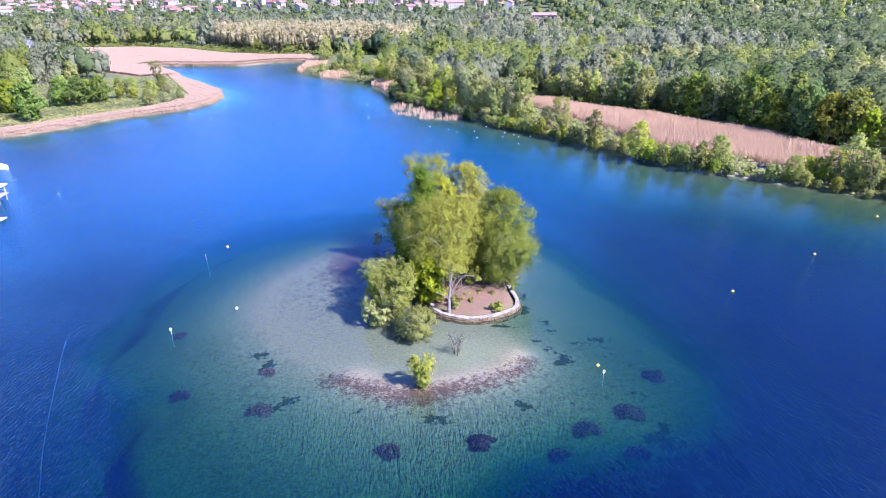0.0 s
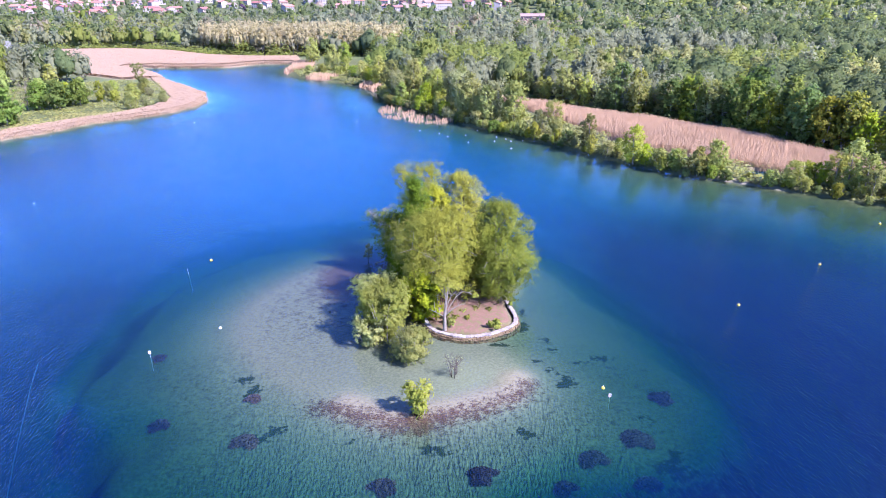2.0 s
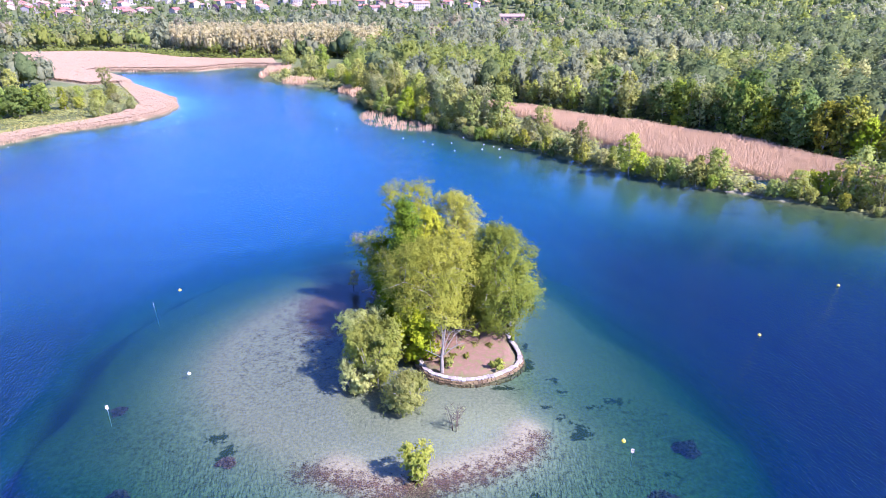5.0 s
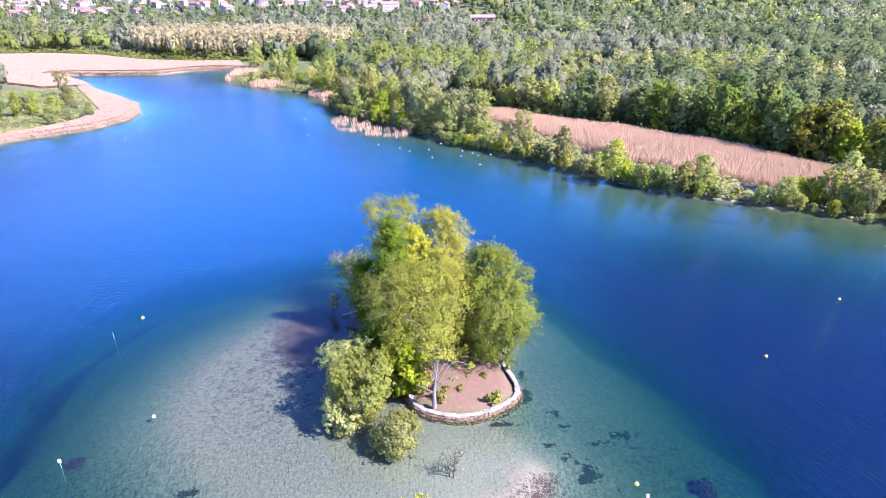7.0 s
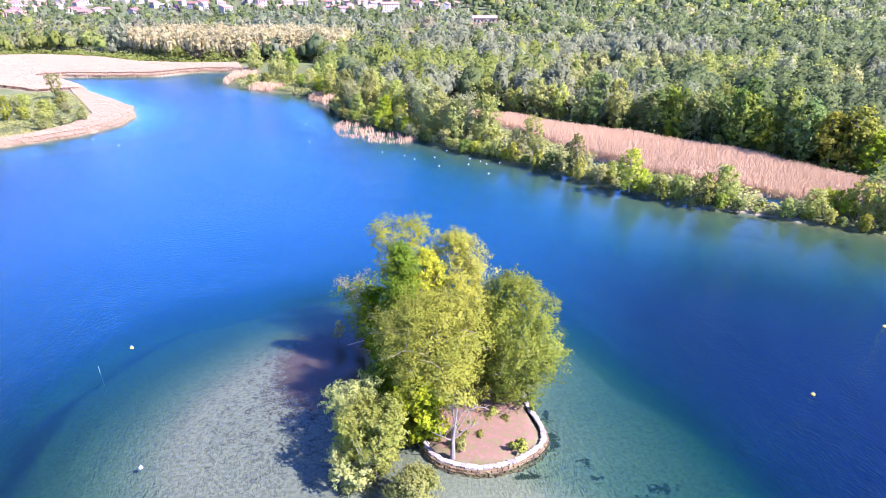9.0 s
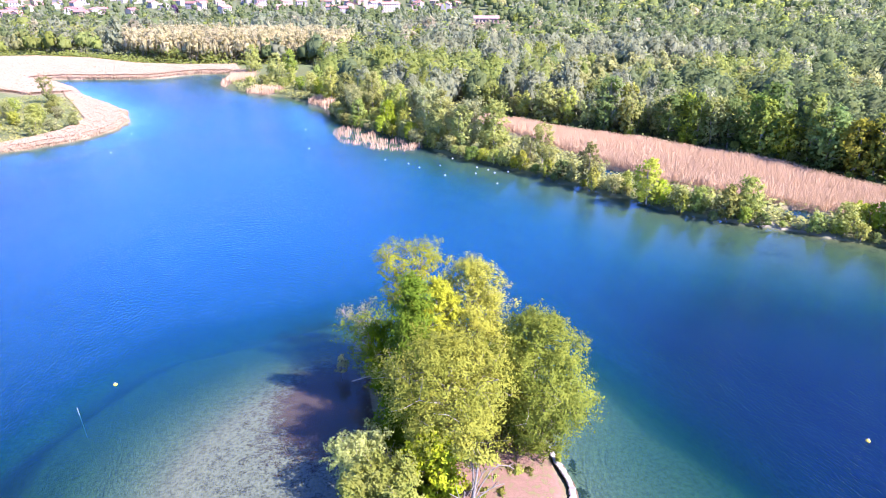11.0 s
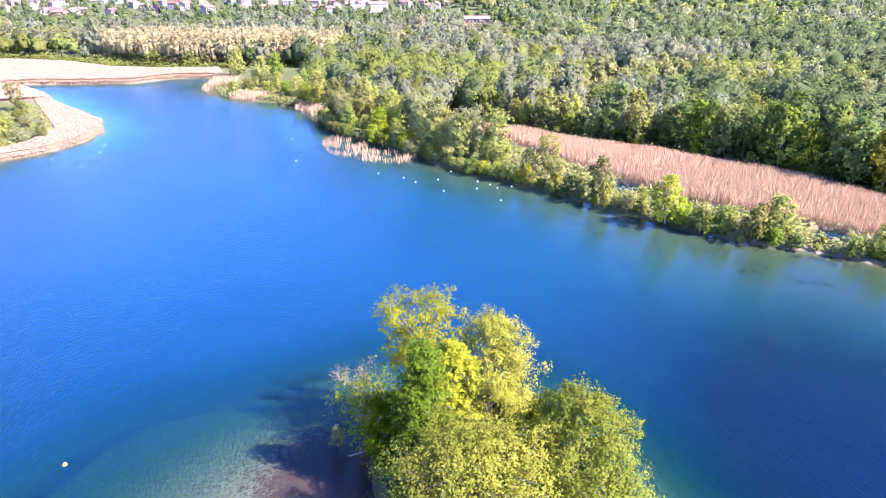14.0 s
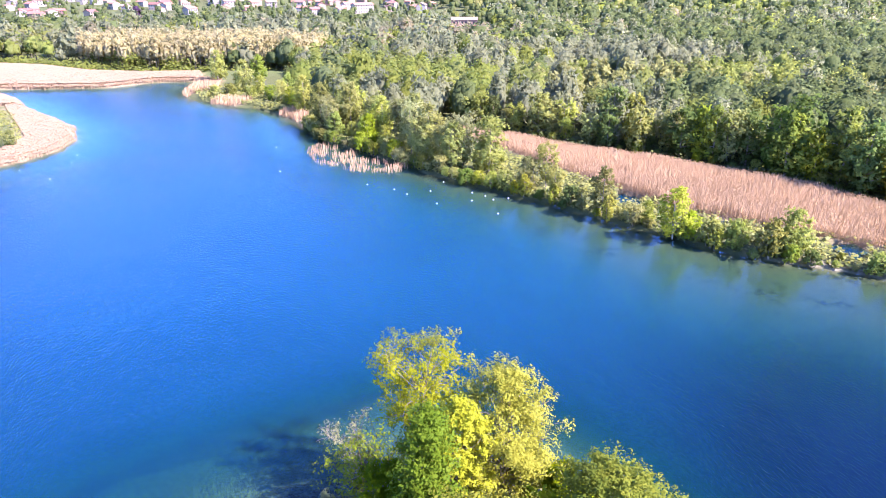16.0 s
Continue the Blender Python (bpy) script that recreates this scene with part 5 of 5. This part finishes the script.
def undergrowth(name, label, loops, per_m2, high, size, seed, mat, flat=False):
    """Low leafy growth on the banks."""
    rng = np.random.default_rng(seed)
    pts = np.concatenate([scatter(l, int(np.prod(l.max(0) - l.min(0)) * per_m2), rng) for l in loops])
    z = ground_z(pts[:, 0], pts[:, 1])
    k = 0.5 + 0.5 * wobble(pts[:, 0], pts[:, 1], 3.0) + rng.normal(0, 0.2, len(pts))
    ok = (z > 0.05) & ((k > 0.25) | flat)
    pts, z, k = pts[ok], z[ok], np.clip(k[ok], 0, 1)
    if flat:
        k = np.clip(0.68 + 0.05 * k, 0, 1)
    c = np.c_[pts, z + high * k * (rng.uniform(0.98, 1.03, len(pts)) if flat else 1)] if flat else np.c_[pts, z + high * k * rng.uniform(0.1, 1, len(pts)) ** 0.6]
    up = np.tile((0.15, -0.1, 1.0), (len(c), 1))
    q = leaf_quads(c, up, size, rng, 1.4, 0.14 if flat else 0.42)
    return tagged(obj(name, quads_mesh(name, q, np.clip(k + rng.normal(0, 0.2, len(k)), 0, 1), unit(up + rng.normal(0, 0.2, c.shape))), mat), label, "undergrowth", kind="stuff")


BANKSIDE = np.array([(106, 93), (82, 108), (61, 122.5), (49.5, 130.5), (38, 145), (24, 161.5), (15.5, 170.5), (6.5, 181.5), (0, 192), (-16, 213), (-20, 234), (-14, 240), (-2, 218), (14, 202), (29, 187), (40, 168), (50, 150), (62, 138), (74, 129), (94, 114), (110, 106)], float)
PENINSULA = np.array([(-93, 196), (-97, 203), (-108, 191), (-117, 180), (-127, 172), (-170, 147), (-175, 230), (-128, 258), (-112, 258), (-98, 232), (-90, 216)], float)
CORNER = np.array([(-22, 236), (-32, 250), (-46, 265), (-58, 271), (-66, 290), (-50, 300), (-20, 280), (-10, 245)], float)
undergrowth("undergrowth", "tangled green undergrowth along the lake shore", [BANKSIDE], 5.0, 1.3, 0.5, 71, SHRUB)
WOODSIDE = np.array([(22, 213), (34, 204), (50, 188), (65, 175), (74, 166), (83, 154), (87, 143), (100, 127), (118, 120), (104, 150), (90, 170), (70, 192), (50, 208), (30, 225)], float)
undergrowth("undergrowth", "dark undergrowth at the foot of the wood", [WOODSIDE], 3.0, 2.2, 0.6, 74, F_DARK)
undergrowth("undergrowth", "green bushes and grass on the peninsula", [PENINSULA], 4.0, 1.0, 0.42, 72, SHRUB)
GRASS_P = np.array([(-93, 195), (-104, 184), (-112, 172), (-120, 164), (-168, 136), (-172, 148), (-128, 173), (-118, 182), (-109, 193), (-97, 204)], float)
undergrowth("grass", "pale green grass strip behind the fringing reeds", [GRASS_P], 7.0, 0.5, 0.4, 76, GRASS)
BAYSIDE = np.array([(-250, 383), (-182, 378), (-150, 367), (-124, 346), (-98, 338), (-42, 338), (-42, 343), (-104, 346), (-130, 364), (-152, 380), (-182, 394), (-250, 402)], float)
undergrowth("undergrowth", "green bushes between reed bed and plantation", [BAYSIDE], 1.8, 3.6, 0.9, 75, F_GREEN)
HEDGE = np.array([(-135, 368), (-106, 345), (-80, 342), (-26, 343), (-26, 350), (-80, 350), (-105, 354), (-130, 374)], float)
undergrowth("undergrowth", "green growth at the foot of the plantation", [HEDGE], 3.4, 8.0, 1.0, 77, F_GREEN)
undergrowth("undergrowth", "green bushes on the far corner", [CORNER], 2.4, 1.5, 0.7, 73, SHRUB)


undergrowth("reed_thatch", "matted tops of the pale reed beds", [BED_W], 5.6, 1.5, 0.6, 81, REED_PALE, True)
undergrowth("reed_thatch", "matted tops of the pale fringing reeds", [TIP, STRIP], 10.0, 0.9, 0.36, 82, REED_PALE, True)


# ---- woods ----
DOMES = [ball_quads(n) for n in (1, 2, 3)]


def wood_tree(h, r, quads, size, rng, shape, domes, low, fine, feathery):
    """One tree of the woods: a few merged, lumpy crown domes roughened with leaf clumps, and a stem."""
    bv, bf = DOMES[fine]
    v, f, nr, at = [], [], [], 0
    each = np.full(domes, quads // domes)
    for k in range(domes):
        a, d = k * 2.4 + rng.uniform(-0.6, 0.6), r * (0.42 if domes > 1 else 0.0) * math.sqrt((k + 0.5) / domes)
        wide = r * (1.0 if domes == 1 else rng.uniform(0.58, 0.78))
        tall = h * (1.0 if k == 0 else rng.uniform(0.72, 0.98))
        z0 = h * low
        c0, half = np.array((d * math.cos(a), d * math.sin(a), (tall + z0) / 2)), np.array((wide, wide, (tall - z0) / 2))
        if shape == "vase":
            half[:2] *= 0.88
        lump = rng.uniform(0, 6.28, 6)
        bumps = lambda w: 1 + 0.10 * np.sin(3.1 * w[:, 0] + lump[0]) * np.sin(2.7 * w[:, 1] + lump[1]) + 0.10 * np.sin(5.3 * w[:, 2] + lump[2] + 2 * w[:, 0]) + 0.07 * np.sin(7.1 * w[:, 1] + lump[3]) * np.sin(6.3 * w[:, 0] + lump[4])
        soft = lambda w: unit(w * (1, 1, 0.8) + (0, 0, 0.55))
        v.append(bv * half * bumps(bv)[:, None] * 0.72 + c0)
        nr.append(soft(bv))
        f.append(bf + at)
        at += len(bv)
        n = int(each[k])
        w = unit(rng.normal(0, 1, (n, 3)) + (0, 0, 0.6))
        c = c0 + w * half * bumps(w)[:, None] * rng.triangular(0.7, 0.88, 1.1, (n, 1))
        q = leaf_quads(c, w + (0, 0, 0.25), size, rng, 1.8 if feathery else 1.25, 0.62)
        if feathery:
            q[:, 2, 2] += size * 0.7
        v.append(q.reshape(-1, 3))
        nr.append(np.repeat(unit(soft(w) + rng.normal(0, 0.17, w.shape)), 4, axis=0))
        f.append(np.arange(4 * n).reshape(-1, 4) + at)
        at += 4 * n
    s = h * 0.018
    stem = np.array([[(-s, 0, -0.4), (s, 0, -0.4), (s * 0.5, 0, h * 0.7), (-s * 0.5, 0, h * 0.7)], [(0, -s, -0.4), (0, s, -0.4), (0, s * 0.5, h * 0.7), (0, -s * 0.5, h * 0.7)]])
    return np.concatenate(v), np.concatenate(f), np.concatenate(nr), stem


def wood(name, label, places, scales, mat, quads, size, seed, shape="round", h=11.0, r=4.0, kinds=9, domes=3, low=0.08, fine=1, feathery=False):
    rng = np.random.default_rng(seed)
    protos = [wood_tree(h * rng.uniform(0.85, 1.15), r * rng.uniform(0.82, 1.2), quads, size, rng, shape, domes, low, fine, feathery) for _ in range(kinds)]
    out, faces, stems, tint, ways, at = [], [], [], [], [], 0
    z = ground_z(places[:, 0], places[:, 1])
    pick = rng.integers(0, kinds, len(places))
    for k, ((x, y), s, zz) in enumerate(zip(places, scales, z)):
        a = rng.uniform(0, math.tau)
        m = np.array(((math.cos(a), -math.sin(a), 0), (math.sin(a), math.cos(a), 0), (0, 0, rng.uniform(0.9, 1.15)))) * s
        v, f, nr, st = protos[pick[k]]
        ways.append(unit(nr @ m.T))
        out.append(v @ m.T + (x, y, zz))
        faces.append(f + at)
        at += len(v)
        stems.append(st @ m.T + (x, y, zz))
        tint.append(np.full(len(v), rng.uniform(0, 1)))
    top = tagged(obj(name, poly_mesh(name, np.concatenate(out), np.concatenate(faces), np.concatenate(tint), np.concatenate(ways)), mat), label, "woods", kind="stuff")
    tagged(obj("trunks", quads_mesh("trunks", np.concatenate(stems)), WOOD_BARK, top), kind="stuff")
    return top


def far_places(y0, y1, step, seed):
    """Jittered places over the land between two distances, within the wedge that the walk looks at."""
    rng = np.random.default_rng(seed)
    out = []
    y = y0
    while y < y1:
        xs = np.arange(-0.748 * y - 5, 0.88 * y - 20, step)
        out.append(np.c_[xs + rng.uniform(-0.5, 0.5, len(xs)) * step, y + rng.uniform(-0.5, 0.5, len(xs)) * step])
        y += step
    p = np.concatenate(out)
    x, y = p[:, 0], p[:, 1]
    ok = depth_in(x, y, LAKE) < -4
    for loop, gap in ((FIELD, 9.0), (BED_W, 9.0), (TIP, 3.0), (STRIP, 4.0), (GRASS_P, 6.0), (PENINSULA, 1.0), (CORNER, -2.0), (BANKSIDE, 1.0), *((s, 2.0) for s in SPITS)):
        ok &= depth_in(x, y, loop) < -gap
    ok &= ~inside(x, y, PLANTED)
    ok &= ~inside(x, y, TOWN)
    ok &= ~inside(x, y, CLEARING) & ~inside(x, y, MEADOW)
    ok &= line_dist(x, y, ROAD, False) > 5
    ok &= np.hypot(x - 68, y - 528) > 26
    ok &= ~((np.abs(x - 66) < 22) & (y > 470) & (y < 530))
    return p[ok]


PLANTED = np.array([(-134, 368), (-106, 347), (-80, 344), (-26, 345), (-22, 375), (-60, 392), (-110, 396), (-140, 386)], float)
MEADOW = np.array([(-68, 284), (-42, 270), (-31, 286), (-30, 316), (-40, 334), (-70, 336)], float)
CLEARING = np.array([(-190, 380), (-150, 372), (-134, 367), (-106, 346), (-50, 343), (-46, 336), (-70, 332), (-124, 344)], float)
TOWN = np.array([(-700, 640), (-420, 610), (-300, 640), (-120, 655), (60, 662), (75, 790), (-60, 900), (-300, 960), (-700, 980)], float)
ROAD = np.array([(-170, 210), (-176, 250), (-196, 300), (-240, 370), (-300, 450)], float)
def bump_at(p, x, y, sx, sy):
    return np.exp(-((p[:, 0] - x) / sx) ** 2 - ((p[:, 1] - y) / sy) ** 2)


def stands(p, seed):
    """Which kind of tree grows at each place: stands that belong together, with some mixing."""
    rng = np.random.default_rng(seed)
    x, y = p[:, 0], p[:, 1]
    score = [
        0.50 + 0.7 * bump_at(p, 90, 315, 80, 40) + 0.5 * bump_at(p, 45, 205, 22, 14) + 0.5 * bump_at(p, 0, 225, 22, 20) + 0.4 * bump_at(p, -60, 460, 120, 60) + 0.4 * bump_at(p, -190, 330, 50, 60),
        0.46 + 0.9 * bump_at(p, 12, 275, 42, 34) + 0.3 * bump_at(p, 140, 250, 50, 40),
        0.20 + 1.2 * bump_at(p, 72, 248, 40, 26) + 0.6 * bump_at(p, -200, 420, 120, 30) + 0.5 * bump_at(p, 130, 215, 25, 25),
        0.14 + 0.9 * bump_at(p, 60, 430, 80, 40) + 0.5 * bump_at(p, 8, 208, 12, 14) + 0.5 * bump_at(p, -180, 470, 140, 30),
        0.14 + 0.25 * bump_at(p, 20, 260, 60, 40),
        0.42 + 0.7 * bump_at(p, 105, 170, 34, 34) + 0.8 * bump_at(p, 210, 350, 90, 110) + 0.5 * bump_at(p, -60, 560, 200, 60) + 0.25 * np.clip((y - 480) / 200, 0, 1),
    ]
    phase = ((0, 0), (31, 7), (11, 53), (71, 23), (5, 91), (43, 61))
    score = [s + 0.30 * wobble(x + a, y + b, 16.0) + 0.16 * wobble(y + b, x + a, 7.0) + rng.normal(0, 0.16, len(p)) for s, (a, b) in zip(score, phase)]
    return np.argmax(score, 0)


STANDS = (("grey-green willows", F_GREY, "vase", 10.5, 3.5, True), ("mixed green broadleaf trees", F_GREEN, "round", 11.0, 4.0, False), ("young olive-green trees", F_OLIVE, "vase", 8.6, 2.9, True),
          ("pale budding trees", F_PALE, "vase", 9.5, 3.1, True), ("bright lime-green trees", F_LIME, "round", 10.0, 3.5, False), ("dark green trees", F_DARK, "round", 11.8, 4.5, False))
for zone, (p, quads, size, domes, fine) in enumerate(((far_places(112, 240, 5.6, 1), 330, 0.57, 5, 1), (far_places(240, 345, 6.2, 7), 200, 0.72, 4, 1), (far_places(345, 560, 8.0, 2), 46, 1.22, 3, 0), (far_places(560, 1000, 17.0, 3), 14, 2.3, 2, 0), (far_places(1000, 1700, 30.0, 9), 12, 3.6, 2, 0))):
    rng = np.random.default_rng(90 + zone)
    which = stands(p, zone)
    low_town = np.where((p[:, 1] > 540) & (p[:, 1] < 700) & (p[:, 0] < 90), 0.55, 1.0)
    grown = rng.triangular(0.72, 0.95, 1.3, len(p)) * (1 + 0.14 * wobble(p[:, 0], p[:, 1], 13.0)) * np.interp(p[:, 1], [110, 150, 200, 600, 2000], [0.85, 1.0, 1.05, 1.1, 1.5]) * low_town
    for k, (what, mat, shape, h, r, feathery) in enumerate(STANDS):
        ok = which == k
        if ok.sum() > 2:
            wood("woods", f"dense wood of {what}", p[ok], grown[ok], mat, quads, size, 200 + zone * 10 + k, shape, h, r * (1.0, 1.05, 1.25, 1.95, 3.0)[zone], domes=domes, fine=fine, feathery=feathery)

# ---- poplar plantation by the far reed bed ----
_p = np.array([(x, y) for y in np.arange(346, 398, 4.6) for x in np.arange(-142, -20, 1.9)])
_p = _p[inside(_p[:, 0], _p[:, 1], PLANTED)] + np.random.default_rng(4).normal(0, 0.3, (inside(_p[:, 0], _p[:, 1], PLANTED).sum(), 2))
wood("plantation", "even rows of tall pale budding poplars", _p, np.random.default_rng(5).uniform(0.95, 1.05, len(_p)), F_PLANT, 50, 0.8, 260, "vase", 12.6, 2.3, domes=1, low=0.12, fine=0, feathery=True)

# ---- town ----
def gable(bm, w, d, z, rise, over=0.5, t=0.22):
    """A gabled roof with eaves, as a closed shell."""
    a, b = w / 2 + over, d / 2 + over
    lo = [(-a, -b, z - 0.15), (a, -b, z - 0.15), (a, b, z - 0.15), (-a, b, z - 0.15)]
    ridge = [(-a, 0, z + rise), (a, 0, z + rise)]
    v = [bm.verts.new(c) for c in lo + ridge + [(x, y, q + t) for x, y, q in lo + ridge]]
    for f in ((6, 7, 11, 10), (8, 9, 10, 11), (1, 0, 4, 5), (3, 2, 5, 4), (0, 1, 7, 6), (2, 3, 9, 8), (0, 6, 10, 4), (4, 10, 9, 3), (1, 5, 11, 7), (5, 2, 8, 11)):
        bm.faces.new([v[i] for i in f])


def house(w, d, h, wall, roof, label, storeys=2):
    top = tagged(new("house"), label, "house", "houses of the town")
    bm = bmesh.new()
    box(bm, -w / 2, -d / 2, -1.5, w / 2, d / 2, h)
    for s in (-1, 1):
        g = [bm.verts.new((s * w / 2, y, z)) for y, z in ((-d / 2, h), (d / 2, h), (0, h + d * 0.2))]
        bm.faces.new(g)
    part("wall", bm, wall, top)
    bm = bmesh.new()
    gable(bm, w, d, h, d * 0.22)
    rf = part("roof", bm, roof, top)
    bm = bmesh.new()
    box(bm, w * 0.2, d * 0.1, h + 0.5, w * 0.2 + 0.7, d * 0.1 + 0.7, h + d * 0.22 + 1.0)
    part("chimney", bm, wall, rf)
    for s in range(storeys):
        for k in range(int(w / 3)):
            x = -w / 2 + 1.6 + k * 3.0
            bm = bmesh.new()
            box(bm, x - 0.55, -d / 2 - 0.04, 1.0 + s * 3, x + 0.55, -d / 2 + 0.05, 2.4 + s * 3)
            part("window", bm, PANE, top)
    return top


HOUSES = [house(12, 9, 6.2, WALL_W, ROOF, "white two-storey house with a red tiled roof"), house(10, 9, 6.0, WALL_C, ROOF, "cream house with a red tiled roof"),
          house(15, 10, 6.5, WALL_P, ROOF, "pink house with a red tiled roof"), house(11, 10, 6.2, WALL_W, ROOF_G, "white house with a brown tiled roof"),
          house(22, 10, 8.6, WALL_W, ROOF, "long white apartment house with a red roof", 3)]
_rng = np.random.default_rng(33)
_sites = [(-68 + 0, 735)]
for _y in np.arange(615, 960, 22):
    for _x in np.arange(-690, 80, 23):
        _x2, _y2 = _x + _rng.uniform(-8, 8), _y + _rng.uniform(-8, 8)
        if inside(np.array(_x2), np.array(_y2), TOWN) and _rng.uniform() < 0.5:
            _sites.append((_x2, _y2))
for k, (x, y) in enumerate(_sites):
    src = HOUSES[_rng.choice(5, p=(0.34, 0.25, 0.20, 0.17, 0.04))]
    m = pose(x, y, float(ground_z(x, y)[0]), 0, 0, _rng.uniform(-90, 90)) @ Matrix.Scale(_rng.uniform(0.75, 0.98), 4)
    if k < 5:
        HOUSES[k].matrix_basis = m
    else:
        copy_thing(src, m)
_t = np.array([(_rng.uniform(-700, 75), _rng.uniform(610, 980)) for _ in range(1700)])
_t = _t[inside(_t[:, 0], _t[:, 1], TOWN)]
_s = np.array(_sites)
_t = _t[np.hypot(_t[:, None, 0] - _s[None, :, 0], _t[:, None, 1] - _s[None, :, 1]).min(1) > 7.5]
wood("garden_trees", "scattered green garden trees among the houses", _t, _rng.uniform(0.45, 0.85, len(_t)), F_DARK, 9, 1.5, 280, domes=1, low=0.1, fine=0)


def brick_building():
    top = tagged(new("farm_building"), "brick building with a white upper floor amid the woods", "building")
    bm = bmesh.new()
    box(bm, -9, -5, -1, 9, 5, 4.2)
    part("lower_wall", bm, BRICK, top)
    bm = bmesh.new()
    box(bm, -9.1, -5.1, 4.2, 9.1, 5.1, 7.6)
    part("upper_wall", bm, WALL_P, top)
    bm = bmesh.new()
    gable(bm, 18, 10, 7.7, 1.6, 0.6)
    part("roof", bm, ROOF_G, top)
    for k in range(6):
        for z in (1.2, 5.0):
            bm = bmesh.new()
            box(bm, -8.0 + k * 2.8, -5.16, z, -6.6 + k * 2.8, -5.02, z + 1.6)
            part("window", bm, PANE, top)
    top.matrix_basis = pose(68, 528, float(ground_z(68, 528)[0]), 0, 0, -6)


brick_building()
PLUM = leaf("leaf_plum", (0.09, 0.05, 0.10), (0.13, 0.07, 0.14), (0.08, 0.05, 0.09), 0.3)
tree("plum_tree", "purple-leaved round tree beside the town houses", 9, 3.6, 1.0, 1200, 0.9, PLUM, 151, "round", 20, place=(-198.0, 657.0, float(ground_z(-198.0, 657.0)[0]), 0, 0, 0))
_h = copy_thing(HOUSES[2], pose(-196, 262, 1.0, 0, 0, 30))


def road_strip():
    bm = bmesh.new()
    prev = None
    for (x, y), (x2, y2) in zip(ROAD, ROAD[1:]):
        for t in np.linspace(0, 1, 8, endpoint=False):
            px, py = x + (x2 - x) * t, y + (y2 - y) * t
            n = Vector((y2 - y, x - x2)).normalized() * 2.4
            z = float(ground_z(px, py)[0]) + 0.12
            cur = [bm.verts.new((px - n.x, py - n.y, z)), bm.verts.new((px + n.x, py + n.y, z))]
            if prev:
                bm.faces.new((prev[0], prev[1], cur[1], cur[0]))
            prev = cur
    ob = part("road", bm, ROADM, None)
    tagged(ob, "narrow pale asphalt road between the trees", "road", kind="structure")


road_strip()
